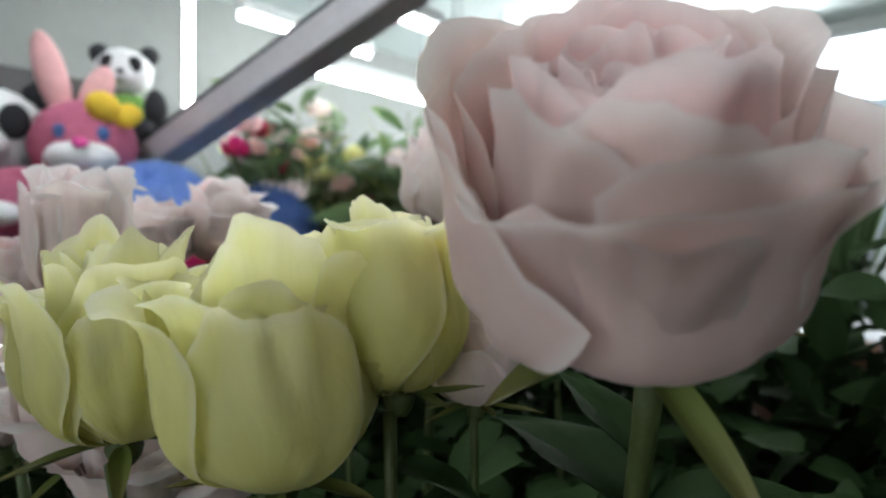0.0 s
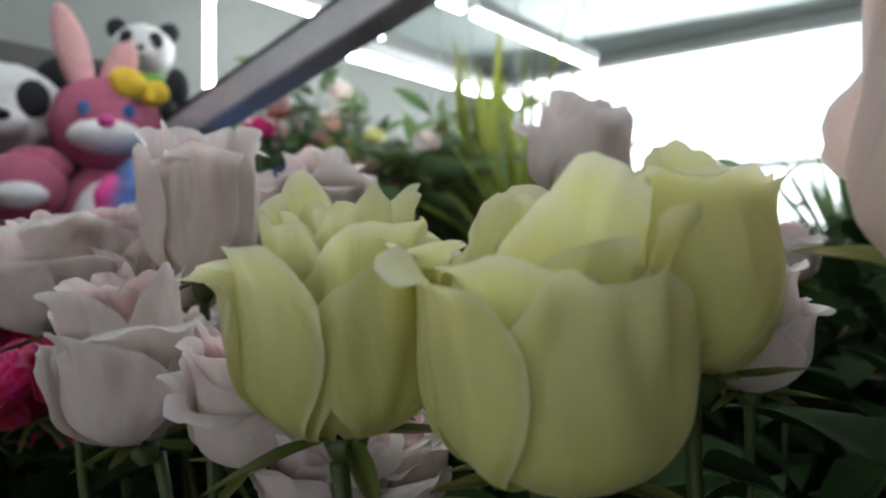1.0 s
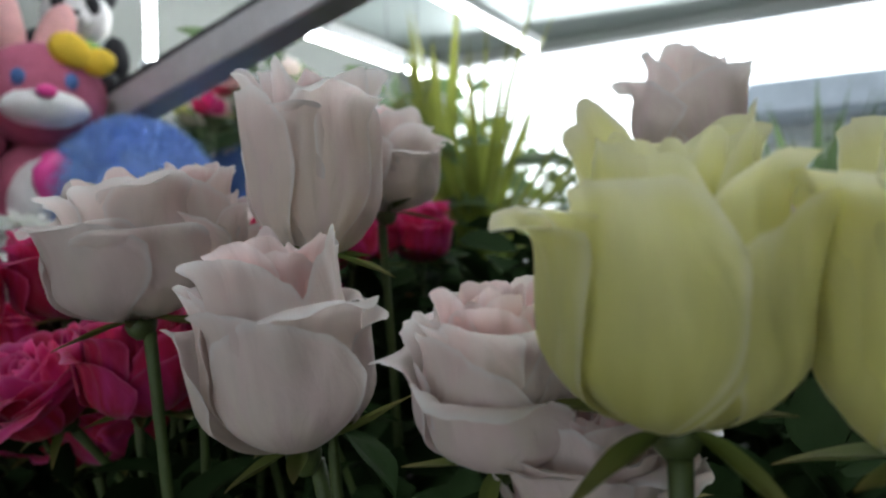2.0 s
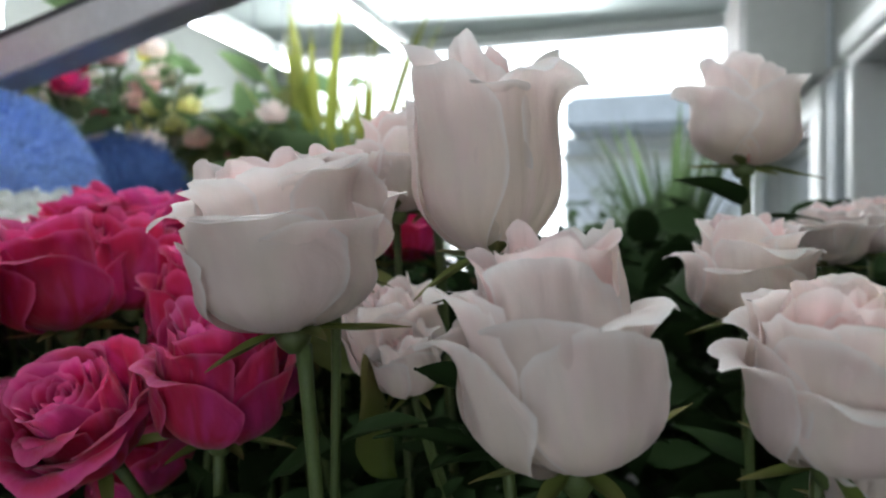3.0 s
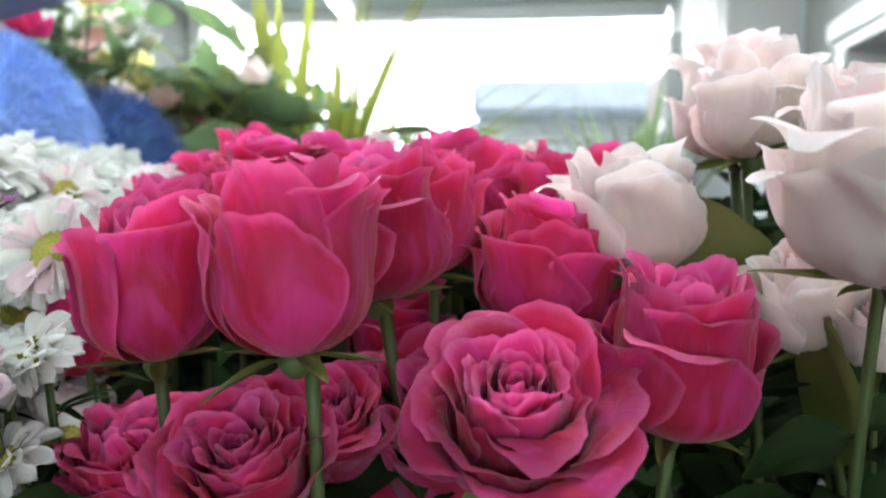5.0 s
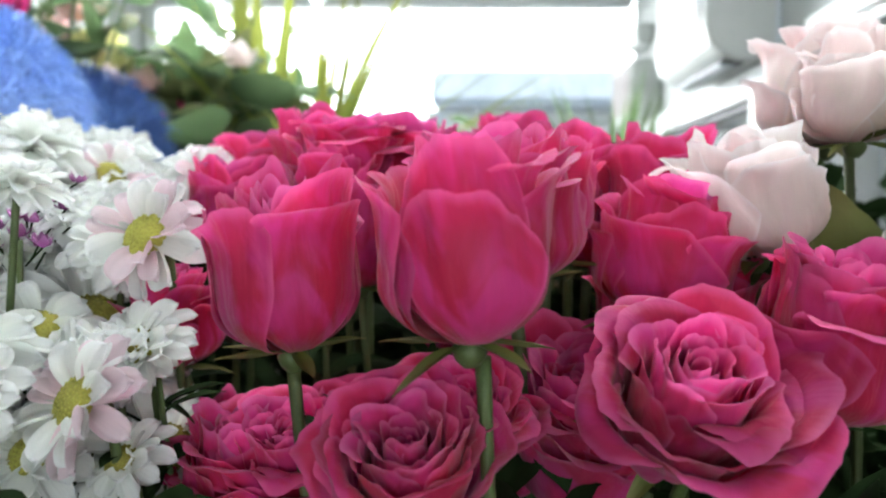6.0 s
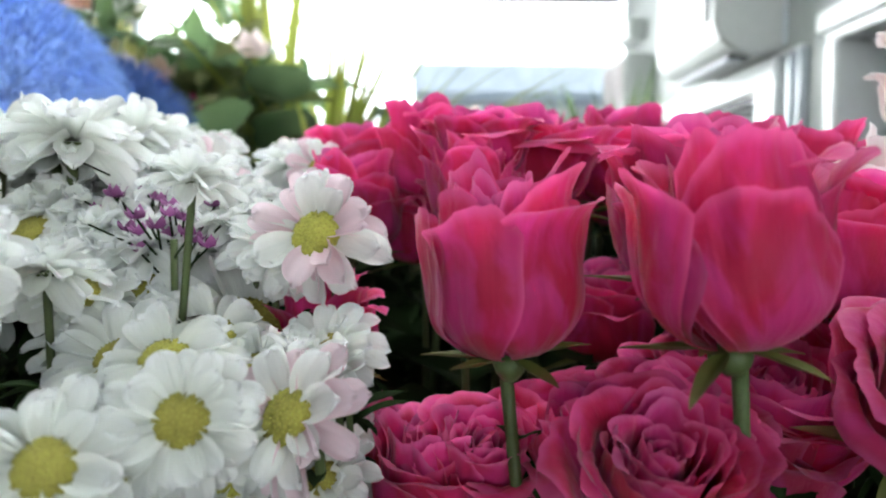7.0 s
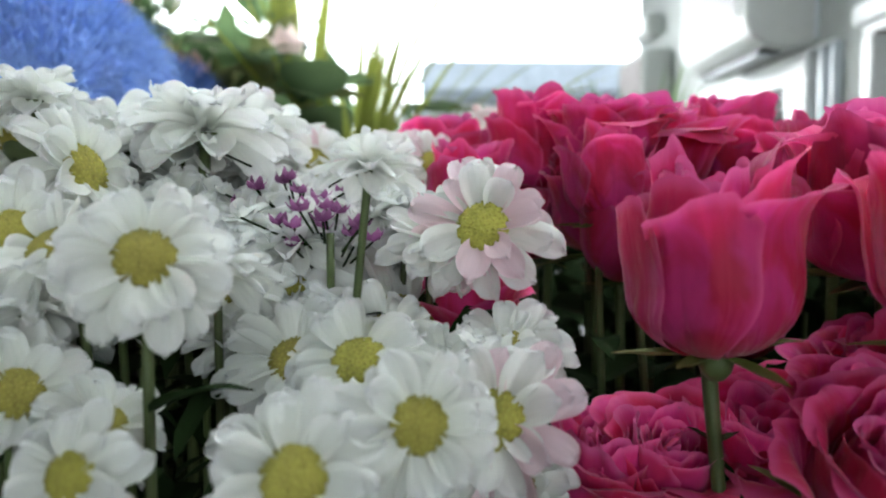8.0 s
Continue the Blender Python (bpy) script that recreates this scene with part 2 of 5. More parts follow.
DAY = glow("bright_sky", (0.95, 0.98, 1.0), 2.2)
GLASS = glass("clear_glass")

# ---- tools for building ----


def mesh_of(name, bm, material):
    me = bpy.data.meshes.new(name)
    bm.to_mesh(me)
    bm.free()
    me.materials.append(material)
    return me


def part(name, bm, material, parent=None, label="", smooth=True):
    """Links a bmesh as one mesh object, under a thing where one is given."""
    if smooth:
        for fc in bm.faces:
            fc.smooth = True
    ob = new(name, mesh_of(name, bm, material))
    if parent is not None:
        ob.parent = parent
    if label:
        tagged(ob, label)
    return ob


def thing(name, label, category, group="", m=None):
    ob = new(name)
    ob.empty_display_size = 0.02
    tagged(ob, label, category, group)
    if m is not None:
        ob.matrix_basis = m
    return ob


def add_box(bm, x0, x1, y0, y1, z0, z1, bevel=0.0):
    made = bmesh.ops.create_cube(bm, size=1.0)["verts"]
    for v in made:
        v.co = Vector((x0 + (v.co.x + 0.5) * (x1 - x0), y0 + (v.co.y + 0.5) * (y1 - y0), z0 + (v.co.z + 0.5) * (z1 - z0)))
    if bevel:
        edges = list({e for v in made for e in v.link_edges})
        bmesh.ops.bevel(bm, geom=edges, offset=bevel, segments=2, affect="EDGES")
    return bm


def box(x0, x1, y0, y1, z0, z1, bevel=0.0):
    return add_box(bmesh.new(), x0, x1, y0, y1, z0, z1, bevel)


def add_tube(bm, points, radii, sides=8):
    """A round rod along points."""
    rings = []
    for i, p in enumerate(points):
        p = Vector(p)
        a, b = Vector(points[max(i - 1, 0)]), Vector(points[min(i + 1, len(points) - 1)])
        way = (b - a).normalized()
        side = way.orthogonal().normalized() if abs(way.z) < 0.9 else Vector((1, 0, 0))
        side = (side - way * side.dot(way)).normalized()
        up = way.cross(side)
        r = radii[i] if isinstance(radii, (list, tuple)) else radii
        rings.append([bm.verts.new(p + (side * math.cos(k * math.tau / sides) + up * math.sin(k * math.tau / sides)) * r) for k in range(sides)])
    for ra, rb in zip(rings, rings[1:]):
        for k in range(sides):
            bm.faces.new((ra[k], ra[(k + 1) % sides], rb[(k + 1) % sides], rb[k]))
    bm.faces.new(rings[0][::-1])
    bm.faces.new(rings[-1])
    return bm


def tube(points, radii, sides=8):
    return add_tube(bmesh.new(), points, radii, sides)


def add_sheet(bm, place, nu, nv):
    """A curved sheet: place(u, v) gives the point for u from -1 to 1 and v from 0 to 1; u and v go into its UV map."""
    uv = bm.loops.layers.uv.verify()
    grid = [[bm.verts.new(place(-1 + 2 * i / nu, j / nv)) for i in range(nu + 1)] for j in range(nv + 1)]
    for j in range(nv):
        for i in range(nu):
            fc = bm.faces.new((grid[j][i], grid[j][i + 1], grid[j + 1][i + 1], grid[j + 1][i]))
            fc.smooth = True
            for lp, (a, b) in zip(fc.loops, ((i, j), (i + 1, j), (i + 1, j + 1), (i, j + 1))):
                lp[uv].uv = (a / nu, b / nv)
    return bm


def sheet(place, nu, nv):
    return add_sheet(bmesh.new(), place, nu, nv)


def leaf_place(length, width, m, fold=0.25, droop=0.35, teeth=0.0, tip=1.0):
    """A leaf that grows along +y from the origin of m."""
    def place(u, v):
        w = width * 0.5 * (math.sin(math.pi * min(1.0, v ** 0.8)) ** 0.8) * (1 - 0.15 * v)
        if v > 0.999:
            w = 0
        x = u * w * (1 + teeth * math.sin(v * 60))
        z = fold * abs(u) * w - droop * length * v * v + 0.03 * width * math.sin(u * 5 + v * 9)
        return m @ Vector((x, v * length, z))
    return place


# ---- roses ----


def petal_place(r, h, wrap, az, lean, curl, seed, close=0.0, point=0.0):
    """One petal of a bloom of width about 1: r its distance from the axis, h its height, wrap the half angle that it covers, lean how far
    the upper half opens, curl how far the rim rolls back and down, close how far the upper half draws in over the heart."""
    ph = seed * 1.7
    skew = math.sin(ph * 3.3)
    slope = math.sin(ph * 7.9)
    outer = min(1.0, r * 2.6)

    def profile(t):
        belly = math.sin(math.pi / 2 * min(1.0, t / 0.46)) ** 0.62
        up = max(0.0, t - 0.42) / 0.58
        return r * (0.12 + 0.88 * belly) + r * (lean * up ** 1.5 - close * up ** 1.6), h * t ** 1.12

    def place(u, v):
        # the outline: full shoulders, a slight point, a worn and wavy rim
        hu = (1 + (0.10 + 0.16 * outer) * slope * u) * (1 - 0.28 * abs(u) ** 2.9) + point * math.exp(-((u - 0.3 * skew) / 0.22) ** 2)
        hu += outer * (0.045 * noise.noise((u * 2.4 + ph, ph, 7.0)) + 0.026 * noise.noise((u * 7 + ph, ph, 9.0)))
        vv = v * hu
        knee = 0.80 - 0.10 * min(1.0, curl)
        rho, z = profile(min(vv, knee))
        if vv > knee:
            # the rim: a strip that turns outward and down as it goes on
            r1, z1 = profile(knee - 0.02)
            ang = math.atan2(z - z1, rho - r1)
            bend = curl * (1 + 0.8 * skew * u + 0.5 * noise.noise((u * 2.2 + ph, 4.0, ph))) * 3.0
            n, step = 5, (vv - knee) * h * 1.05 / 5
            for k in range(n):
                s = (vv - knee) / (1 - knee) * (k + 0.5) / n
                a2 = ang - bend * s ** 1.2
                rho += math.cos(a2) * step
                z += math.sin(a2) * step
        # one edge tucks under the next petal, the other lies over it
        rho *= 1 + (0.075 + 0.05 * (1 - outer)) * u
        # creases that run aslant over the petal, and soft dents
        for a, b, size, wd in ((0.55 * math.sin(ph * 2.1), 0.9 * math.sin(ph * 4.7), 0.034, 0.15), (0.7 * math.sin(ph * 5.3), -0.8 * math.sin(ph * 1.3), -0.030, 0.12),
                               (0.8 * math.sin(ph * 6.1), 0.6 * math.sin(ph * 2.9), 0.018, 0.07)):
            rho += size * outer * math.exp(-((u - a - b * (v - 0.6)) / wd) ** 2) * v
        rho += outer * (0.044 * noise.noise((u * 1.7 + ph, v * 2.4, ph)) * (0.2 + v) + 0.020 * noise.noise((u * 5 + ph, v * 4.0, ph)) * (0.3 + v) + 0.007 * noise.noise((u * 10 + ph, v * 8.0, ph)) * v)
        rho += outer * 0.016 * math.sin(8 * u + ph * 5) * v ** 5 * (0.3 + curl)
        wide = wrap * (0.34 + 0.66 * math.sin(math.pi / 2 * min(1.0, vv / 0.60)))
        a = az + u * wide + 0.10 * math.sin(2 * v + ph)
        z += outer * (0.014 * math.sin(4.3 * u + ph * 2) * v + 0.02 * noise.noise((u * 2.5, ph, 3.0)) * v ** 3)
        return Vector((math.cos(a) * rho, math.sin(a) * rho, z))
    return place


ROSE_FORMS = {
    # rings: number, radius, height, wrap, lean, curl, close, point
    "bud": ((2, 0.09, 1.08, 2.4, 0.0, 0.0, 0.45, 0.0), (3, 0.17, 1.13, 1.8, 0.0, 0.04, 0.42, 0.0), (3, 0.25, 1.16, 1.6, 0.0, 0.10, 0.36, 0.02),
            (3, 0.34, 1.16, 1.4, 0.0, 0.18, 0.26, 0.05), (3, 0.42, 1.12, 1.25, 0.0, 0.30, 0.16, 0.07), (3, 0.48, 1.02, 1.2, 0.02, 0.42, 0.08, 0.08)),
    "pointed": ((2, 0.09, 1.00, 2.4, 0.0, 0.0, 0.45, 0.0), (3, 0.17, 1.05, 1.8, 0.0, 0.04, 0.42, 0.0), (3, 0.25, 1.08, 1.5, 0.0, 0.08, 0.34, 0.04),
                (3, 0.34, 1.10, 1.3, 0.0, 0.12, 0.22, 0.10), (4, 0.42, 1.07, 1.15, 0.0, 0.30, 0.14, 0.10), (5, 0.48, 0.96, 0.95, 0.05, 0.36, 0.04, 0.12)),
    "cup": ((2, 0.07, 0.94, 2.4, 0.0, 0.0, 0.40, 0.0), (3, 0.13, 0.97, 1.9, 0.0, 0.03, 0.40, 0.0), (4, 0.19, 1.00, 1.6, 0.0, 0.06, 0.34, 0.0),
            (4, 0.25, 1.02, 1.4, 0.0, 0.12, 0.28, 0.02), (5, 0.32, 1.03, 1.2, 0.0, 0.22, 0.20, 0.03), (5, 0.39, 1.00, 1.15, 0.0, 0.34, 0.11, 0.05),
            (4, 0.45, 0.92, 1.1, 0.03, 0.50, 0.04, 0.08), (4, 0.50, 0.76, 1.05, 0.07, 0.62, 0.0, 0.08)),
    "open": ((2, 0.06, 0.72, 2.6, 0.0, 0.0, 0.25, 0.0), (3, 0.11, 0.76, 2.0, 0.0, 0.05, 0.25, 0.0), (4, 0.16, 0.80, 1.6, 0.0, 0.10, 0.2, 0.0),
             (5, 0.22, 0.83, 1.35, 0.0, 0.18, 0.12, 0.02), (5, 0.28, 0.84, 1.2, 0.04, 0.28, 0.04, 0.03), (5, 0.34, 0.82, 1.1, 0.12, 0.38, 0.0, 0.05),
             (5, 0.40, 0.77, 1.05, 0.22, 0.46, 0.0, 0.06), (4, 0.45, 0.70, 1.05, 0.32, 0.52, 0.0, 0.07)),
    "full": ((2, 0.05, 0.76, 2.6, 0.0, 0.0, 0.2, 0.0), (3, 0.10, 0.79, 2.0, 0.0, 0.03, 0.25, 0.0), (4, 0.15, 0.82, 1.7, 0.0, 0.06, 0.24, 0.0), (5, 0.20, 0.85, 1.4, 0.0, 0.08, 0.2, 0.0),
             (5, 0.26, 0.87, 1.25, 0.0, 0.10, 0.14, 0.0), (5, 0.32, 0.88, 1.2, 0.02, 0.14, 0.08, 0.01), (5, 0.38, 0.87, 1.1, 0.05, 0.18, 0.02, 0.02),
             (5, 0.44, 0.82, 1.1, 0.08, 0.24, 0.0, 0.02), (4, 0.49, 0.72, 1.15, 0.10, 0.26, 0.0, 0.02)),
}
ROSE_HEIGHT = {"bud": 1.18, "pointed": 1.16, "cup": 1.02, "open": 0.82, "full": 0.88}
ROSE_COLORS = {"pink": (PINK, PINK_IN), "yellow": (YELLOW, YELLOW), "red": (RED, RED_IN)}
ROSE_LABELS = {
    ("pink", "bud"): "pale pink rose bud with curled outer petals on its stem",
    ("pink", "cup"): "pale pink rose in half bloom with rolled petal rims",
    ("pink", "full"): "large full pale pink rose with many folded petals",
    ("pink", "open"): "wide open pale pink rose with a deeper pink heart",
    ("yellow", "bud"): "cream and green rose bud with pointed petal tips",
    ("yellow", "pointed"): "cream rose with spread greenish yellow pointed petals",
    ("pink", "pointed"): "pale pink rose bud with white pointed petals",
    ("red", "pointed"): "crimson rose bud with pointed petals opening outward",
    ("red", "bud"): "crimson rose bud with long green sepals",
    ("red", "cup"): "crimson and magenta rose in half bloom",
    ("red", "open"): "wide open magenta rose with a spiral heart",
}
made_roses = {}


def build_rose(color, form, seed):
    rnd = random.Random(seed)
    outer, inner = ROSE_COLORS[color]
    if form == "full":
        outer = PINK_WARM
    ob = thing("rose", ROSE_LABELS[color, form], "rose", color + " roses of the display")
    rings = ROSE_FORMS[form]
    for k, (count, r, h, wrap, lean, curl, close, point) in enumerate(rings):
        turn = rnd.uniform(0, 6.28)
        for i in range(count):
            az = turn + i * math.tau / count + rnd.uniform(-0.3, 0.3)
            bm = sheet(petal_place(r * rnd.uniform(0.96, 1.04), h * (rnd.uniform(0.94, 1.05) if k < len(rings) - 2 else rnd.uniform(0.86, 1.08)), wrap * rnd.uniform(0.88, 1.12), az,
                                   lean * rnd.uniform(0.2, 1.8), curl * (1.15 if color == "pink" and form != "full" else 1.0) * rnd.choice((0.15, 0.4, 0.6, 0.9, 1.2)), rnd.uniform(0, 9), close, point * rnd.uniform(0.0, 1.4)), 26, 16)
            part("petal", bm, inner if k < len(rings) - 3 else outer, ob)
    # the green hip and the sepals that spread below the bloom
    bm = tube([(0, 0, -0.14), (0, 0, -0.09), (0, 0, -0.03), (0, 0, 0.03)], [0.045, 0.09, 0.11, 0.08], 12)
    part("hip", bm, STEM, ob)
    for i in range(5):
        az = i * math.tau / 5 + rnd.uniform(-0.2, 0.2)
        m = Matrix.Rotation(az, 4, "Z") @ pose(0, 0.07, 0.0, rnd.choice((-4, -14, 7, -9, 2)) + rnd.uniform(-6, 6))
        part("sepal", sheet(leaf_place(rnd.uniform(0.42, 0.66), 0.125, m, 0.6, rnd.uniform(-0.12, 0.12)), 4, 10), SEPAL, ob)
    bend = rnd.uniform(-0.25, 0.25)
    line = [(bend * (s / 6.2) ** 2 * 1.5, 0.12 * math.sin(s * 0.5 + seed), -0.1 - s) for s in (0, 0.3, 0.8, 1.6, 2.6, 3.8, 5.0, 6.2)]
    part("stem", tube(line, [0.05, 0.045, 0.043, 0.045, 0.05, 0.05, 0.055, 0.055], 8), STEM, ob)
    for i in range(5):
        s = rnd.uniform(0.35, 2.6)
        x, y = bend * (s / 6.2) ** 2 * 1.5, 0.12 * math.sin(s * 0.5 + seed)
        m = pose(x, y, -0.1 - s, 0, 0, rnd.uniform(0, 360)) @ pose(0, 0.04, 0, rnd.uniform(-30, 45), rnd.uniform(-30, 30))
        size = rnd.uniform(0.45, 0.85)
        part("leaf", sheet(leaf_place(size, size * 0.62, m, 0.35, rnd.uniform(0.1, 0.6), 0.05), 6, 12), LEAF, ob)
    return ob


def rose(color, form, x, y, z, width, tall=1.0, turn=0, toward=0, side=0):
    """A rose whose bloom is centred at x, y, z. toward: degrees by which it leans to the front; side: to the west."""
    h = ROSE_HEIGHT[form]
    wide = width / 1.08
    m = pose(x, y, z) @ pose(0, 0, 0, toward, -side, 0) @ pose(0, 0, 0, 0, 0, turn)
    m = m @ Matrix.Diagonal((wide, wide, wide * tall, 1)) @ Matrix.Translation((0, 0, -h / 2))
    alike = [k for k in made_roses if k[:2] == (color, form)]
    if len(alike) < (4 if form in ("cup", "open") else 3):
        ob = build_rose(color, form, 11 + 7 * len(made_roses))
        ob.matrix_basis = m
        made_roses[color, form, len(alike)] = (ob, m)
        return ob
    key = alike[len(bpy.data.objects) % len(alike)]
    src = made_roses[key][0]
    kept = src.matrix_basis.copy()
    src.matrix_basis = Matrix.Identity(4)
    ob = copy_thing(src, m)
    src.matrix_basis = kept
    return ob


# ---- daisies ----
made_daisies = {}
DAISY_LABELS = {
    "face": "white daisy facing outward with a yellow green disc",
    "half": "white daisy turned half up with a yellow green disc",
    "up": "full white daisy head facing up on a green stem",
    "far": "small full white daisy head among many",
    "blush": "daisy with pink tinged white petals and a yellow disc",
}
DAISY_TILT = {"face": 72, "half": 42, "up": 6, "blush": 62, "far": 24}


def build_daisy(form, seed):
    rnd = random.Random(seed)
    ob = thing("daisy", DAISY_LABELS[form], "daisy", "white daisies of the display")
    head = pose(0, 0, 0, DAISY_TILT[form])
    rings = ((11, 0.52, 0.0, -6), (10, 0.48, 0.02, 10), (7, 0.42, 0.035, 28)) if form not in ("up", "far") else ((12, 0.48, 0.0, -12), (11, 0.45, 0.03, 8), (10, 0.38, 0.05, 35), (7, 0.27, 0.07, 60))
    for count, length, lift, rise in rings:
        turn = rnd.uniform(0, 360)
        joined = bmesh.new()
        for i in range(count):
            m = head @ pose(0, 0, lift, 0, 0, turn + i * 360 / count + rnd.uniform(-6, 6)) @ pose(0, 0.12 if form not in ("up", "far") else 0.06, 0, rise + rnd.uniform(-13, 13), rnd.uniform(-28, 28))
            ln, wd = length * rnd.uniform(0.82, 1.05) - (0.12 if form not in ("up", "far") else 0.06), rnd.uniform(0.175, 0.235)
            bow = rnd.uniform(-0.15, 0.75)

            def place(u, v, m=m, ln=ln, wd=wd, bow=bow):
                v = 1 - (1 - v) ** 1.7
                w = wd * 0.5 * (0.45 + 0.55 * math.sin(math.pi / 2 * min(1, v * 1.5))) * (math.sqrt(max(0.0, 1 - ((v - 0.78) / 0.22) ** 2)) * 0.9 + 0.1 if v > 0.78 else 1)
                notch = 1 - 0.04 * math.cos(u * 9) * (v > 0.9)
                return m @ Vector((u * w, v * ln * notch, 0.10 * wd * math.cos(u * 6.3) + 0.5 * abs(u) * w - bow * ln * v * v * 0.6))
            if form == "far":
                add_sheet(joined, place, 4, 6)
                continue
            part("petal", sheet(place, 6, 9), BLUSH if form == "blush" and rnd.random() < 0.45 else WHITE, ob)
        if form == "far":
            tagged(part("petals", joined, WHITE, ob), kind="stuff")
    if form not in ("up", "far"):
        bm = bmesh.new()
        bmesh.ops.create_uvsphere(bm, u_segments=18, v_segments=9, radius=0.178)
        for v in bm.verts:
            v.co.z = 0.045 + v.co.z * 0.45 + 0.01 * noise.noise(v.co * 40)
            v.co = head @ v.co
        disc = part("disc", bm, DISC, ob)
        bm = bmesh.new()
        for i in range(80):
            rr, aa = 0.173 * math.sqrt((i + 0.5) / 80), i * 2.39996
            c = head @ Vector((rr * math.cos(aa), rr * math.sin(aa), 0.043 + 0.078 * math.sqrt(max(0.0, 1 - (rr / 0.18) ** 2))))
            bmesh.ops.create_icosphere(bm, subdivisions=1, radius=0.0105, matrix=Matrix.Translation(c))
        tagged(part("floret_cushion", bm, DISC, disc), kind="stuff")
    bm = tube([head @ Vector((0, 0, 0.01)), head @ Vector((0, 0, -0.04)), head @ Vector((0, 0, -0.08))], [0.13, 0.10, 0.04], 10)
    part("calyx", bm, STEM, ob)
    pts = [head @ Vector((0, 0, -0.06)), head @ Vector((0, 0, -0.22))]
    pts += [pts[-1] + Vector((0, 0.05 * k, -0.45 * k)) for k in (1, 2.5, 5, 8, 12, 15)]
    part("stem", tube(pts, 0.035, 7), STEM, ob)
    for i in range(5):
        k = rnd.uniform(0.8, 5)
        p = pts[1] + Vector((0, 0.05 * k, -0.45 * k))
        m = pose(*p, 0, 0, rnd.uniform(0, 360)) @ pose(0, 0, 0, rnd.uniform(-20, 40))
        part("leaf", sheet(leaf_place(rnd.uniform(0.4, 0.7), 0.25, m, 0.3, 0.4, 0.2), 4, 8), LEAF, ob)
    return ob


def daisy(form, x, y, z, width, turn=0, lean=0):
    """A daisy head centred at x, y, z; turn 0 looks to the front."""
    m = pose(x, y, z) @ pose(0, 0, 0, lean, 0, turn) @ Matrix.Diagonal((width, width, width, 1))
    alike = [k for k in made_daisies if k[0] == form]
    if len(alike) < 2:
        ob = build_daisy(form, 5 + 3 * len(made_daisies))
        ob.matrix_basis = m
        made_daisies[form, len(alike)] = ob
        return ob
    src = made_daisies[alike[int(abs(x * 1000)) % len(alike)]]
    kept = src.matrix_basis.copy()
    src.matrix_basis = Matrix.Identity(4)
    ob = copy_thing(src, m)
    src.matrix_basis = kept
    return ob


# ---- the room ----
CEIL_Z = 2.50


def structure(name, bm, material, label, category, smooth=False):
    return tagged(part(name, bm, material, smooth=smooth), label, category, kind="structure")


structure("floor", box(-2.1, 1.7, -2.4, 2.85, -0.08, 0.0), FLOOR, "grey brown tiled shop floor in half shade", "floor")
structure("ceiling", box(-2.1, 1.7, -2.4, 2.85, CEIL_Z, CEIL_Z + 0.1), CEIL, "pale grey flat shop ceiling", "ceiling")
structure("wall_west", box(-2.1, -1.98, -2.4, 2.85, 0, CEIL_Z), WALL, "pale painted wall behind the toy shelf", "wall")
# unseen south wall, its opening added to house the fill light
bm = bmesh.new()
add_box(bm, -1.98, 1.6, -2.4, -2.3, 0, 1.2)
add_box(bm, -1.98, -1.7, -2.4, -2.3, 1.2, CEIL_Z)
add_box(bm, 1.3, 1.6, -2.4, -2.3, 1.2, CEIL_Z)
add_box(bm, -1.7, 1.3, -2.4, -2.3, 2.42, CEIL_Z)
structure("wall_south", bm, WALL, "unseen pale painted wall with an added window opening", "wall")
structure("wall_east", box(1.6, 1.7, -2.4, 2.85, 0, CEIL_Z), WALL, "pale painted outer wall of the shop", "wall")
structure("wall_return", box(0.14, 1.6, 0.94, 1.04, 0, CEIL_Z), WALL, "short painted wall beside the grey door", "wall")
structure("wall_back_room", box(0.14, 1.6, 2.75, 2.85, 0, CEIL_Z), WALL, "pale wall of the room behind the doors", "wall")

# partition with the two doors
E0, E1 = -0.04, 0.12
bm = bmesh.new()
add_box(bm, E0, E1, 2.50, 2.75, 0, 1.966)
add_box(bm, E0, E1, 1.302, 1.382, 0, 1.966)
add_box(bm, E0, E1, 0.94, 1.00, 0, 1.966)
add_box(bm, E0, E1, 0.94, 2.75, 1.966, CEIL_Z)
structure("wall_partition", bm, WALL, "pale painted partition wall with two door openings", "wall")

door = thing("door_1", "white plastic door with a glass pane and grey edge profile", "door")
tagged(door, kind="structure")
DF = E0 - 0.022
part("frame_head", box(DF, E1, 1.482, 2.498, 1.900, 1.964, 0.004), UPVC, door, smooth=False)
part("frame_stile", box(DF, E1, 2.42, 2.498, 0.0, 1.899, 0.004), UPVC, door, smooth=False)
part("frame_stile", box(DF, E1, 1.482, 1.580, 0.0, 1.899, 0.004), UPVC, door, smooth=False)
for a, b, x in ((1.384, 1.402, -0.018), (1.404, 1.428, 0.004), (1.430, 1.455, -0.014), (1.457, 1.480, 0.002)):
    part("profile", box(E0 + x, E1, a, b, 0.0, 1.958, 0.003), GREYP, door, "grey blue ribbed edge profile", smooth=False)
part("profile_cap", box(E0 - 0.020, E1, 1.384, 1.480, 1.9585, 1.965, 0.002), UPVC, door, smooth=False)
part("panel", box(E0 + 0.01, 0.09, 1.581, 2.419, 0.0, 0.9, 0.006), UPVC, door, smooth=False)
part("gasket", box(E0 + 0.002, E0 + 0.02, 1.581, 2.419, 1.882, 1.899), DARKRUB, door, smooth=False)
part("gasket", box(E0 + 0.002, E0 + 0.02, 1.581, 1.594, 0.9, 1.881), GREYP, door, smooth=False)
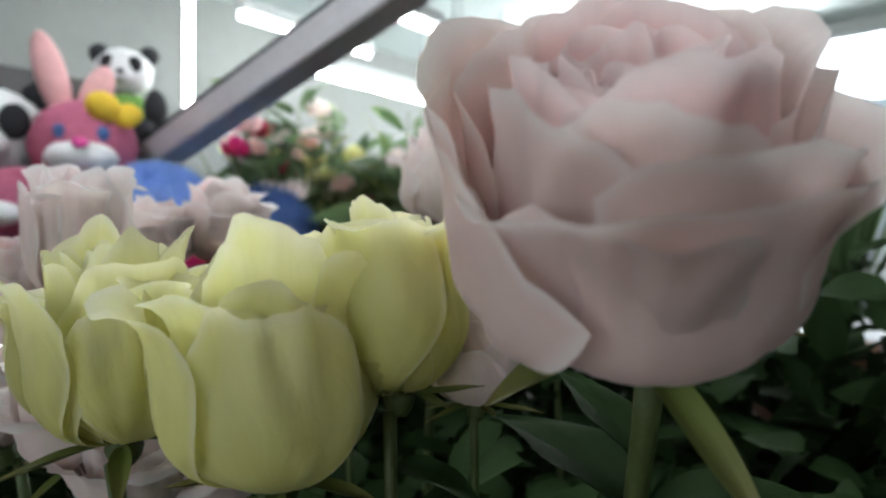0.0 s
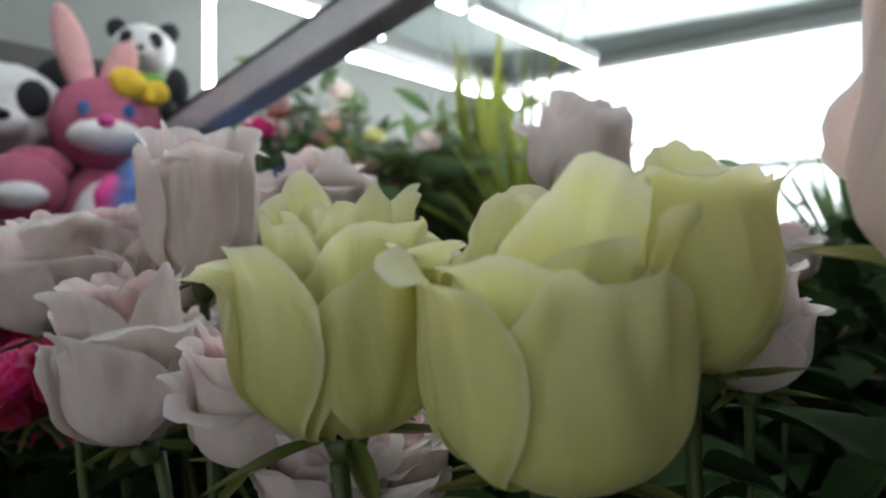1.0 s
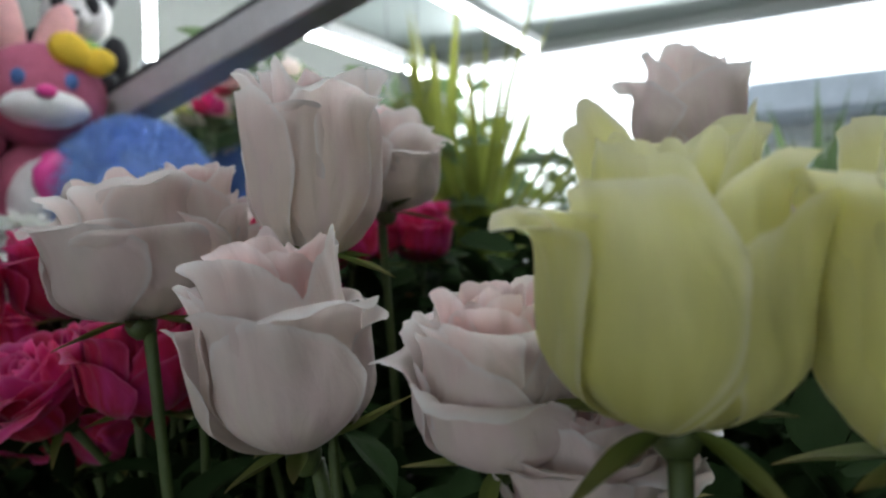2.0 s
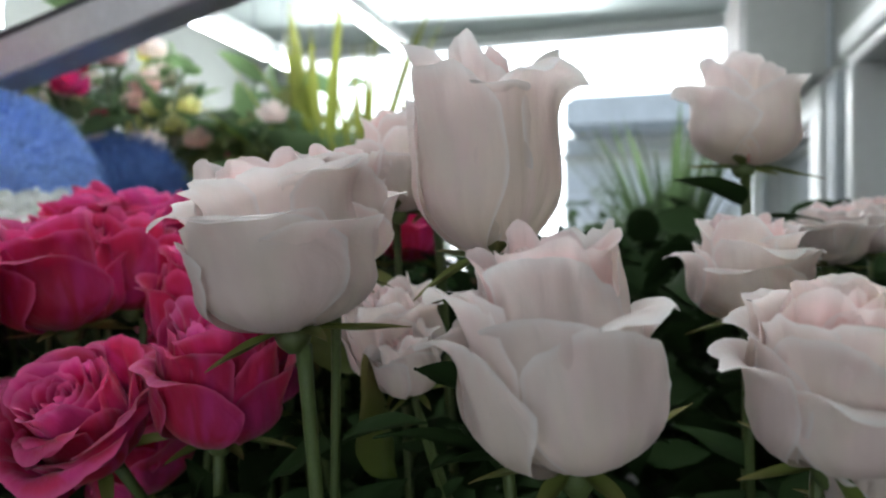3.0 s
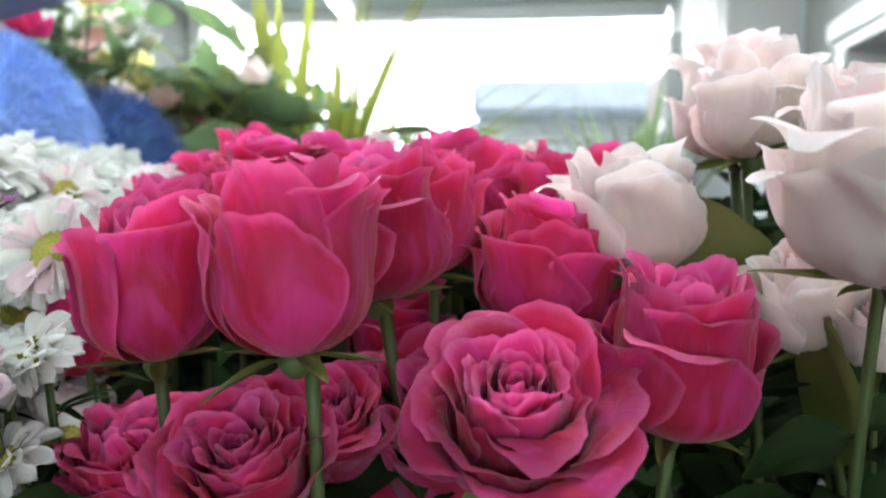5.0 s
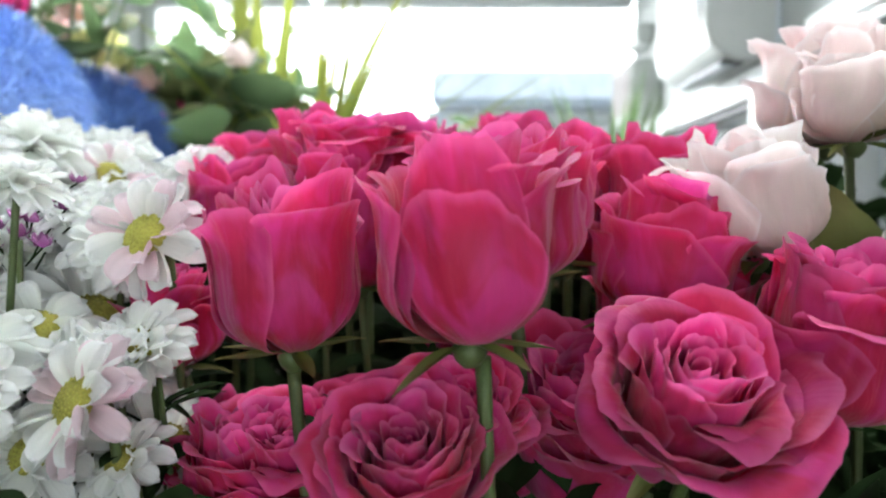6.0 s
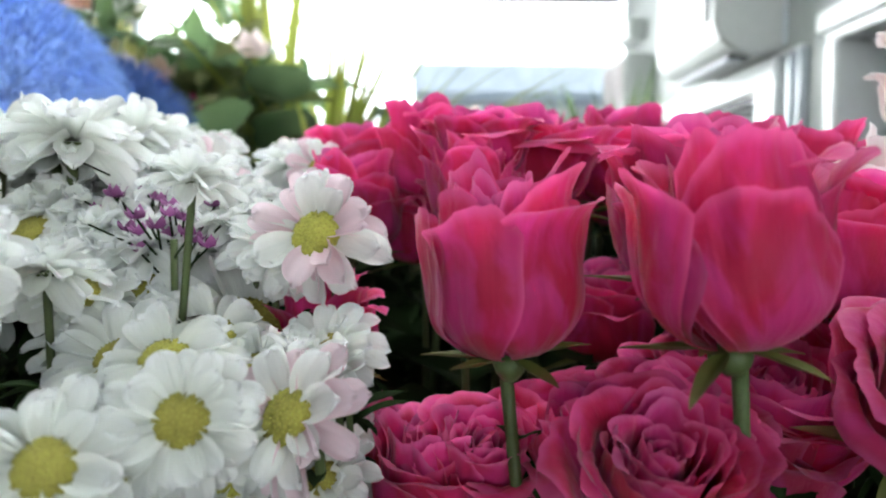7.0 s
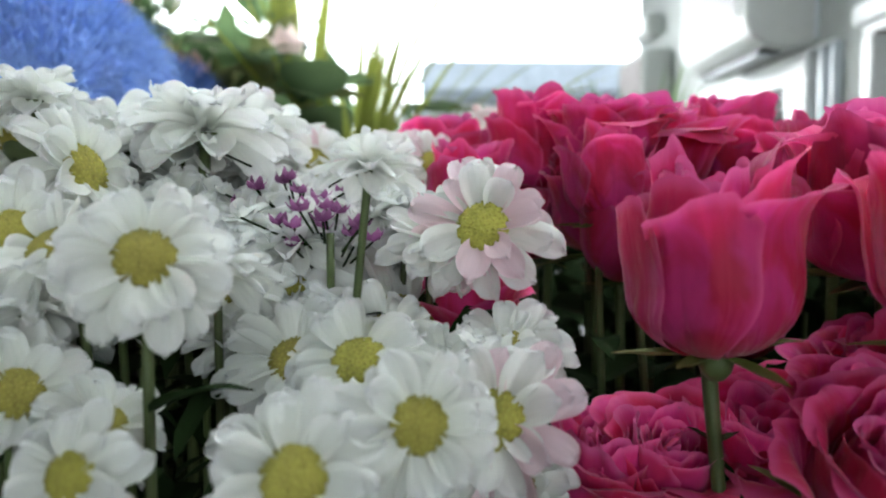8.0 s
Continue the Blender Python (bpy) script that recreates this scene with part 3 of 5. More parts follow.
part("gasket", box(E0 + 0.002, E0 + 0.02, 2.402, 2.419, 0.9, 1.881), GREYP, door, smooth=False)
pane = part("pane", box(0.005, 0.011, 1.595, 2.401, 0.901, 1.881), GLASS, door, "clear glass pane", smooth=False)
handle = part("door_handle", box(DF - 0.012, DF - 0.001, 1.515, 1.545, 0.98, 1.20, 0.004), GREYP, door, smooth=False)
part("lever", box(DF - 0.045, DF - 0.030, 1.52, 1.63, 1.10, 1.12, 0.006), GREYP, handle, smooth=False)
part("spindle", box(DF - 0.031, DF - 0.0125, 1.522, 1.538, 1.102, 1.118, 0.003), GREYP, handle, smooth=False)

door2 = thing("door_2", "grey recessed door leaf in a white frame", "door")
tagged(door2, kind="structure")
part("frame_head", box(E0 - 0.018, E1, 1.00, 1.300, 1.945, 1.964, 0.004), UPVC, door2, smooth=False)
part("frame_trim", box(E0 - 0.026, E0 - 0.001, 0.96, 1.320, 1.967, 2.005, 0.004), UPVC, door2, smooth=False)
part("frame_stile", box(E0 - 0.018, E1, 1.262, 1.300, 0.0, 1.944, 0.004), UPVC, door2, smooth=False)
part("leaf", box(0.05, 0.09, 1.00, 1.261, 0.0, 1.944, 0.003), GREYP, door2, smooth=False)
part("leaf_panel", box(0.042, 0.05, 1.03, 1.235, 1.1, 1.90, 0.003), STEEL, door2, smooth=False)

# far glazing: posts, rails, panes, sill wall
glaz = thing("window_1", "large bright window in white frames across the end", "window")
tagged(glaz, kind="structure")
structure("wall_north", box(-1.98, 0.12, 2.752, 2.85, 0, 1.35), WALL, "low wall under the far window", "wall")
part("frame_head", box(-1.98, -0.042, 2.76, 2.83, 2.452, CEIL_Z - 0.002, 0.004), UPVC, glaz, smooth=False)
part("frame_sill", box(-1.98, -0.042, 2.74, 2.84, 1.352, 1.40, 0.004), UPVC, glaz, smooth=False)
for x in (-1.98,):
    part("post", box(x, x + 0.045, 2.76, 2.83, 1.401, 2.451, 0.004), UPVC, glaz, smooth=False)
part("rail", box(-1.934, -0.042, 2.765, 2.79, 1.965, 1.985, 0.004), UPVC, glaz, smooth=False)
for a, b in ((-1.934, -0.042),):
    p = part("pane", box(a, b, 2.793, 2.799, 1.401, 2.451), GLASS, glaz, smooth=False)
    p.visible_shadow = False
pane.visible_shadow = False

# added window out of view, which frames the south fill light
glaz2 = thing("window_2", "added unseen window in white frames behind the aisle", "window")
tagged(glaz2, kind="structure")
part("frame_sill", box(-1.70, 1.30, -2.41, -2.29, 1.202, 1.24, 0.004), UPVC, glaz2, smooth=False)
part("frame_head", box(-1.70, 1.30, -2.39, -2.31, 2.38, 2.418, 0.004), UPVC, glaz2, smooth=False)
for x in (-1.70, -0.72, 0.26, 1.26):
    part("post", box(x, x + 0.04, -2.39, -2.31, 1.241, 2.379, 0.004), UPVC, glaz2, smooth=False)
for x in (-1.659, -0.679, 0.301):
    p = part("pane", box(x, x + 0.938, -2.353, -2.347, 1.241, 2.379), GLASS, glaz2, smooth=False)
    p.visible_shadow = False

# outside: pavement, a pale front with an awning, the bright sky behind
structure("ground", box(-80, 80, -80, 90, -0.3, -0.1), FLOOR, "pale pavement outside the window", "ground")
front = thing("shop_front", "pale shop front across the way with a grey awning", "building")
part("wall", box(-0.95, 3.5, 4.9, 5.2, -0.1, 2.36), FACADE, front, smooth=False)
part("awning", box(-0.90, 3.5, 4.45, 4.9, 2.34, 2.555, 0.03), AWNING, front, "grey blue cloth awning", smooth=False)
part("ledge", box(-0.95, 3.5, 4.80, 4.9, 2.20, 2.235, 0.01), GREYP, front, smooth=False)
structure("backdrop", box(-14, 14, 12.0, 12.1, -0.1, 12), DAY, "bright overcast sky outside", "sky")

# air conditioner on the partition, with its grille set into the sloping front
ac = thing("air_conditioner", "white wall air conditioner with a grille above the door", "air conditioner")


def ac_profile(y):
    pts = ((0.0, 1.973), (0.045, 1.965), (0.085, 1.963), (0.125, 1.975), (0.150, 1.999), (0.160, 2.033), (0.158, 2.213), (0.135, 2.243), (0.0, 2.243))
    return [Vector((E0 - 0.001 - d, y, z)) for d, z in pts]


AC0, AC1 = 1.475, 1.86
bm = bmesh.new()
rows_of = [[bm.verts.new(p) for p in ac_profile(y)] for y in (AC0, AC0 + 0.01, AC1 - 0.01, AC1)]
for ra, rb in zip(rows_of, rows_of[1:]):
    for i in range(len(ra) - 1):
        bm.faces.new((ra[i], ra[i + 1], rb[i + 1], rb[i]))
    bm.faces.new((ra[-1], ra[0], rb[0], rb[-1]))
bm.faces.new(rows_of[0])
bm.faces.new(rows_of[-1][::-1])
bmesh.ops.recalc_face_normals(bm, faces=bm.faces)
bmesh.ops.bevel(bm, geom=[e for e in bm.edges if abs(e.calc_face_angle(0.0)) > 0.3], offset=0.006, segments=2, affect="EDGES")
part("housing", bm, CASE, ac, smooth=False)
AF = E0 - 0.162
part("grille_frame", box(AF - 0.006, AF, AC0 + 0.03, AC1 - 0.03, 2.033, 2.041, 0.002), UPVC, ac, smooth=False)
part("grille_frame", box(AF - 0.006, AF, AC0 + 0.03, AC1 - 0.03, 2.201, 2.209, 0.002), UPVC, ac, smooth=False)
for y in (AC0 + 0.03, AC1 - 0.038):
    part("grille_frame", box(AF - 0.006, AF, y, y + 0.008, 2.042, 2.2, 0.002), UPVC, ac, smooth=False)
part("grille_backing", box(AF - 0.001, AF + 0.001, AC0 + 0.039, AC1 - 0.039, 2.042, 2.2), GREYP, ac, smooth=False)
for i in range(11):
    z = 2.046 + i * 0.014
    part("slat", box(AF - 0.006, AF - 0.0015, AC0 + 0.04, AC1 - 0.04, z, z + 0.008, 0.001), TAUPE, ac, smooth=False)
part("outlet", box(E0 - 0.115, E0 - 0.065, AC0 + 0.03, AC1 - 0.03, 1.958, 1.969, 0.002), DARKRUB, ac, "dark air outlet slot", smooth=False)
part("outlet_flap", box(E0 - 0.122, E0 - 0.085, AC0 + 0.03, AC1 - 0.03, 1.952, 1.9575, 0.002), GREYP, ac, smooth=False)
part("end_seam", box(E0 - 0.012, E0 - 0.001, AC0 - 0.004, AC0 - 0.0005, 1.983, 2.233, 0.001), GREYP, ac, smooth=False)
sensor = thing("wall_sensor", "small grey box high on the partition wall", "sensor")
part("case", box(E0 - 0.06, E0 - 0.001, 2.46, 2.62, 2.235, 2.305, 0.006), CASE, sensor, smooth=False)
part("cover", box(E0 - 0.066, E0 - 0.061, 2.475, 2.605, 2.25, 2.30, 0.002), UPVC, sensor, smooth=False)
vent = thing("wall_vent", "pale louvred vent box low on the partition by the window", "vent")
part("case", box(E0 - 0.10, E0 - 0.001, 2.37, 2.68, 1.96, 2.165, 0.008), CASE, vent, smooth=False)
for i in range(8):
    y = 2.39 + i * 0.034
    part("slat", box(E0 - 0.107, E0 - 0.101, y, y + 0.018, 1.985, 2.145, 0.002), TAUPE, vent, smooth=False)

# tube lamps; the twin ones over the flowers are added


def tube_lamp(x, y0, y1, z, twin=False):
    ob = thing("tube_lamp", "lit white tube lamp hanging below the ceiling", "lamp", "tube lamps")
    for side in ((-0.012, 0.012) if twin else (0,)):
        part("tube", tube([(x + side, y0, z), (x + side, y1, z)], 0.0085, 12), TUBE, ob)
    part("housing", box(x - 0.02, x + 0.02, y0 - 0.01, y1 + 0.01, z + 0.014, z + 0.045, 0.004), UPVC, ob, smooth=False)
    for y in (y0 + 0.05, y1 - 0.05):
        part("rod", tube([(x, y, z + 0.045), (x, y, CEIL_Z - 0.001)], 0.003, 6), GREYP, ob)
    return ob


tube_lamp(-1.36, 1.06, 1.56, 2.13)
tube_lamp(-1.36, 1.61, 1.95, 2.13)
tube_lamp(-1.13, 0.80, 1.31, 2.23)
tube_lamp(-1.13, 1.36, 1.98, 2.23)
tube_lamp(-1.72, 1.15, 1.65, 2.36)
# extra lamps above the view, added to brighten the flower tops
for x in (-1.05, -0.60, -0.15):
    tube_lamp(x, 0.05, 0.60, 2.42, True)
lamp = thing("upright_lamp", "upright lit tube lamp beside the toy shelf", "lamp")
part("tube", tube([(-1.44, 0.83, 2.00), (-1.44, 0.83, 2.40)], 0.0095, 12), TUBE, lamp)
part("cap", tube([(-1.44, 0.83, 1.955), (-1.44, 0.83, 2.0)], 0.02, 12), GREYP, lamp)
part("cap", tube([(-1.44, 0.83, 2.4), (-1.44, 0.83, CEIL_Z - 0.001)], 0.02, 12), GREYP, lamp)

# sloping rail of the glass case
rail = thing("sloping_rail", "grey metal rail sloping down with a dark strip below", "rail")
ra, rb = Vector((-1.46, 0.735, 1.866)), Vector((0.25, 0.735, 2.298))
way = (rb - ra).normalized()
across = Vector((0, 1, 0)).cross(way).normalized()


def slant(h0, h1, y0, y1):
    bm = bmesh.new()
    vs = [bm.verts.new(p + across * h + Vector((0, y, 0))) for p in (ra, rb) for h, y in ((h0, y0), (h0, y1), (h1, y1), (h1, y0))]
    for q in ((0, 1, 2, 3), (7, 6, 5, 4), (0, 4, 5, 1), (1, 5, 6, 2), (2, 6, 7, 3), (3, 7, 4, 0)):
        bm.faces.new([vs[i] for i in q])
    bmesh.ops.recalc_face_normals(bm, faces=bm.faces)
    bmesh.ops.bevel(bm, geom=bm.edges[:], offset=0.003, segments=2, affect="EDGES")
    return bm


part("bar", slant(-0.028, 0.028, -0.03, 0.03), STEEL, rail, smooth=False)
# narrow dark strip along the lower side of the bar
part("gasket", slant(-0.044, -0.0285, -0.022, 0.022), DARKRUB, rail, "dark strip along the underside of the rail", smooth=False)
part("bracket", box(-1.50, -1.44, 0.71, 0.76, 1.60, 1.86, 0.004), STEEL, rail, smooth=False)
part("bracket", box(0.21, 0.25, 0.71, 0.76, 2.31, CEIL_Z - 0.001, 0.004), STEEL, rail, smooth=False)

# ---- stands ----
stand = thing("display_stand", "dark display table that carries the flower buckets", "table")
part("top", box(-1.30, 0.10, 0.06, 1.00, 0.86, 0.90, 0.006), WOOD, stand, smooth=False)
for x in (-1.26, 0.02):
    for y in (0.10, 0.92):
        part("leg", box(x, x + 0.05, y, y + 0.05, 0.0, 0.859, 0.004), WOOD, stand, smooth=False)
part("apron", box(-1.20, 0.01, 0.11, 0.13, 0.78, 0.859), WOOD, stand, smooth=False)
shelf = thing("toy_shelf", "dark shelf unit full of plush toys", "shelf")
part("upright", box(-1.94, -1.90, 0.05, 0.95, 0.0, 2.14), WOOD, shelf, smooth=False)
part("board", box(-1.898, -1.08, 0.10, 1.02, 1.585, 1.61, 0.003), WOOD, shelf, smooth=False)
part("board", box(-1.898, -1.42, 0.60, 0.80, 1.885, 1.904, 0.003), WOOD, shelf, smooth=False)
part("back_panel", box(-1.898, -1.88, 0.101, 0.88, 1.612, 2.08, 0.003), WOOD, shelf, smooth=False)
part("side", box(-1.898, -1.10, 0.06, 0.099, 0.0, 2.14, 0.003), WOOD, shelf, smooth=False)
part("side", box(-1.898, -1.10, 1.021, 1.05, 0.0, 1.61, 0.003), WOOD, shelf, smooth=False)
bench = thing("plant_bench", "dark bench along the wall under the potted plants", "bench")
part("top", box(-1.90, -0.72, 1.10, 2.50, 1.36, 1.39, 0.004), WOOD, bench, smooth=False)
for x in (-1.86, -0.80):
    for y in (1.14, 2.42):
        part("leg", box(x, x + 0.05, y, y + 0.05, 0, 1.359, 0.004), WOOD, bench, smooth=False)
bench2 = thing("plant_bench", "small dark stand beside the door for a plant", "bench")
part("top", box(-0.62, -0.03, 1.45, 2.05, 1.30, 1.33, 0.004), WOOD, bench2, smooth=False)
for x in (-0.60, -0.10):
    for y in (1.48, 1.98):
        part("leg", box(x, x + 0.04, y, y + 0.04, 0, 1.299, 0.004), WOOD, bench2, smooth=False)


def bucket(x, y, r, label):
    ob = thing("flower_bucket", label, "bucket", "flower buckets on the table", pose(x, y, 0.90))
    bm = bmesh.new()
    rings = []
    for rr, z in ((0.0, 0.0), (r * 0.8, 0.0), (r * 0.98, 0.30), (r * 1.05, 0.30), (r * 1.05, 0.315), (r * 0.94, 0.315), (r * 0.78, 0.012), (0.0, 0.012)):
        rings.append([bm.verts.new((rr * math.cos(k * math.tau / 24), rr * math.sin(k * math.tau / 24), z)) for k in range(24)] if rr else [bm.verts.new((0, 0, z))])
    for a, b in zip(rings, rings[1:]):
        for k in range(24):
            q = [a[k % len(a)], a[(k + 1) % len(a)], b[(k + 1) % len(b)], b[k % len(b)]]
            bm.faces.new(list(dict.fromkeys(q)))
    bmesh.ops.recalc_face_normals(bm, faces=bm.faces)
    part("pail", bm, BUCKET, ob)
    return ob


for x, y in ((-0.16, 0.26), (-0.40, 0.26), (-0.64, 0.30), (-0.88, 0.30), (-0.40, 0.52), (-0.64, 0.58), (-0.90, 0.60), (-1.13, 0.28), (-1.13, 0.55)):
    bucket(x, y, 0.115, "black plastic bucket full of cut flower stems")


def foliage(name, label, x0, x1, y0, y1, z0, z1, count, size, material, seed, category="leaves"):
    """A thicket of single leaves that nobody could count."""
    rnd = random.Random(seed)
    bm = bmesh.new()
    for i in range(count):
        m = pose(rnd.uniform(x0, x1), rnd.uniform(y0, y1), rnd.uniform(z0, z1), 0, 0, rnd.uniform(0, 360)) @ pose(0, 0, 0, rnd.uniform(-60, 50), rnd.uniform(-50, 50))
        s = size * rnd.uniform(0.6, 1.3)
        add_sheet(bm, leaf_place(s, s * 0.55, m, 0.35, rnd.uniform(0, 0.6), 0.04), 2, 6)
    return tagged(part(name, bm, material), label, category, kind="stuff")


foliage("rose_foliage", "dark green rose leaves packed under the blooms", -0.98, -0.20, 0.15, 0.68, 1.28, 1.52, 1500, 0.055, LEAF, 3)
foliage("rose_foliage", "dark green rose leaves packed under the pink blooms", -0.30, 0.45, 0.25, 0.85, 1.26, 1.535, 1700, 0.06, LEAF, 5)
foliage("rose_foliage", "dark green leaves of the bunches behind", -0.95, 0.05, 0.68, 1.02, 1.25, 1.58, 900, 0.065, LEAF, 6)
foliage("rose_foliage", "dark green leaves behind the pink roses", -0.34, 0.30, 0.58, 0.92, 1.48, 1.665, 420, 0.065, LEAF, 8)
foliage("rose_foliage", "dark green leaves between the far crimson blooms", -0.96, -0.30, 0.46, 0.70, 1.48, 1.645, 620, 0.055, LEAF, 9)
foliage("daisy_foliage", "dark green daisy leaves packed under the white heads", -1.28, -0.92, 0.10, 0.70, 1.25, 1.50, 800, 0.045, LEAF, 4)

# ---- plush toys ----


def ball(bm, x, y, z, rx, ry, rz, tuft=0.0, m=None, seg=20):
    made = bmesh.ops.create_uvsphere(bm, u_segments=seg, v_segments=seg // 2 + 2, radius=1.0)["verts"]
    for v in made:
        k = 1 + tuft * noise.noise(v.co * 5 + Vector((x, y, z)) * 9)
        v.co = Vector((v.co.x * rx * k, v.co.y * ry * k, v.co.z * rz * k))
        if m is not None:
            v.co = m @ v.co
        v.co += Vector((x, y, z))
    return bm


def blob(x, y, z, rx, ry, rz, tuft=0.04, m=None):
    return ball(bmesh.new(), x, y, z, rx, ry, rz, tuft, m)


def plush(name, label, x, y, z, turn):
    return thing(name, label, "plush toy", "plush toys on the shelf", pose(x, y, z, 0, 0, turn))


# pink rabbit, sitting, its front to -y before it is turned
toy = plush("plush_rabbit", "pink plush rabbit with pale muzzle and yellow bow", -1.375, 0.58, 1.611, 64)
part("body", blob(0, 0, 0.10, 0.085, 0.075, 0.105), PINKFUR, toy)
part("belly", blob(0, -0.045, 0.10, 0.055, 0.045, 0.07), WHITEFUR, toy)
part("head", blob(0, -0.01, 0.27, 0.095, 0.08, 0.085), PINKFUR, toy)
part("muzzle", blob(0, -0.07, 0.242, 0.062, 0.04, 0.03), WHITEFUR, toy)
part("nose", blob(0, -0.108, 0.262, 0.014, 0.01, 0.01, 0.0), HOTPINK, toy)
part("ear", blob(-0.055, 0, 0.40, 0.028, 0.018, 0.085, 0.04, pose(0, 0, 0, 0, -16)), PALEFUR, toy)
part("ear", blob(0.02, 0.0, 0.37, 0.028, 0.018, 0.06, 0.04, pose(0, 0, 0, 0, 18)), PALEFUR, toy)
for sx in (-1, 1):
    part("arm", blob(sx * 0.105, -0.03, 0.19, 0.055, 0.034, 0.034, 0.05), PINKFUR, toy)
    part("foot", blob(sx * 0.085, -0.085, 0.045, 0.045, 0.055, 0.045, 0.05), PINKFUR, toy)
    part("eye", blob(sx * 0.035, -0.083, 0.285, 0.010, 0.007, 0.013, 0.0), NAVYFUR, toy)
bm = bmesh.new()
ball(bm, 0.035, -0.075, 0.335, 0.032, 0.016, 0.026, 0.1, pose(0, 0, 0, 0, 25))
ball(bm, 0.075, -0.07, 0.322, 0.026, 0.014, 0.022, 0.1, pose(0, 0, 0, 0, -20))
part("bow", bm, YELCLOTH, toy)
part("ribbon", blob(0.012, -0.085, 0.135, 0.032, 0.018, 0.04, 0.15), HOTPINK, toy)

toy = plush("plush_rabbit", "pink plush rabbit lying low beside the shelf", -1.44, 0.44, 1.61, 70)
part("body", blob(0, 0, 0.075, 0.085, 0.075, 0.075), PINKFUR, toy)
part("head", blob(0.02, -0.06, 0.15, 0.07, 0.06, 0.058), PINKFUR, toy)
part("muzzle", blob(0.02, -0.108, 0.137, 0.04, 0.026, 0.022), WHITEFUR, toy)
for sx in (-1, 1):
    part("foot", blob(sx * 0.075, -0.07, 0.04, 0.04, 0.05, 0.04), PINKFUR, toy)


def panda(x, y, z, turn, s, shirt, label):
    ob = plush("plush_panda", label, x, y, z, turn)
    part("body", blob(0, 0, 0.07 * s, 0.07 * s, 0.06 * s, 0.075 * s), shirt, ob)
    part("head", blob(0, -0.01, 0.185 * s, 0.07 * s, 0.06 * s, 0.06 * s), WHITEFUR, ob)
    part("muzzle", blob(0, -0.062 * s, 0.168 * s, 0.026 * s, 0.02 * s, 0.018 * s), WHITEFUR, ob)
    part("nose", blob(0, -0.082 * s, 0.174 * s, 0.009 * s, 0.006 * s, 0.006 * s), BLACKFUR, ob)
    for sx in (-1, 1):
        part("ear", blob(sx * 0.057 * s, 0, 0.235 * s, 0.024 * s, 0.015 * s, 0.024 * s), BLACKFUR, ob)
        part("eye_patch", blob(sx * 0.03 * s, -0.06 * s, 0.197 * s, 0.017 * s, 0.010 * s, 0.021 * s), BLACKFUR, ob)
        part("arm", blob(sx * 0.075 * s, -0.03 * s, 0.095 * s, 0.028 * s, 0.03 * s, 0.05 * s), BLACKFUR, ob)
        part("leg", blob(sx * 0.05 * s, -0.07 * s, 0.03 * s, 0.034 * s, 0.05 * s, 0.032 * s), BLACKFUR, ob)
    return ob


panda(-1.49, 0.71, 1.905, 58, 0.86, GREENFUR, "black and white plush panda in a green shirt")
panda(-1.56, 0.475, 1.611, 70, 1.6, BLACKFUR, "large black plush panda with a white head")


def fur_toy(x, y, z, r, material, label, seed, strands):
    """A round long-haired plush: a ball and a coat of tapering hairs."""
    rnd = random.Random(seed)
    ob = plush("fluffy_plush", label, x, y, z, 0)
    part("body", blob(0, 0, r * 0.95, r, r * 0.9, r * 0.95, 0.08), material, ob)
    bm = bmesh.new()
    for i in range(strands):
        n = Vector((rnd.gauss(0, 1), rnd.gauss(0, 1), rnd.gauss(0, 1))).normalized()
        p = Vector((n.x * r, n.y * r * 0.9, r * 0.95 + n.z * r * 0.95)) * 1.0
        p -= n * 0.01
        droop = Vector((rnd.uniform(-0.4, 0.4), rnd.uniform(-0.4, 0.4), -0.7))
        s = n.cross(Vector((rnd.gauss(0, 1), rnd.gauss(0, 1), rnd.gauss(0, 1)))).normalized() * 0.0007
        ln = rnd.uniform(0.016, 0.055)
        mid, end = p + n * ln * 0.6, p + n * ln * 0.85 + droop * ln * 0.45
        a, b, c, d, e = (bm.verts.new(q) for q in (p - s, p + s, mid + s * 0.8, mid - s * 0.8, end))
        bm.faces.new((a, b, c, d))
        bm.faces.new((d, c, e))
    part("fur", bm, material, ob)
    return ob


fur_toy(-1.265, 0.665, 1.611, 0.118, BLUEFUR, "fluffy light blue long-haired plush toy", 1, 22000)
fur_toy(-1.245, 0.885, 1.611, 0.105, NAVYFUR, "fluffy dark blue plush toy beside the light one", 2, 8000)

# ---- potted plants ----


def pot(ob, r, h):
    bm = bmesh.new()
    rings = [[bm.verts.new((rr * math.cos(k * math.tau / 20), rr * math.sin(k * math.tau / 20), z)) for k in range(20)]
             for rr, z in ((r * 0.7, 0), (r * 0.95, h * 0.85), (r * 1.05, h * 0.85), (r * 1.05, h), (r * 0.92, h), (r * 0.9, h * 0.9))]
    for a, b in zip(rings, rings[1:]):
        for k in range(20):
            bm.faces.new((a[k], a[(k + 1) % 20], b[(k + 1) % 20], b[k]))
    bm.faces.new(rings[0][::-1])
    bm.faces.new(rings[-1])
    part("pot", bm, CLAY, ob)


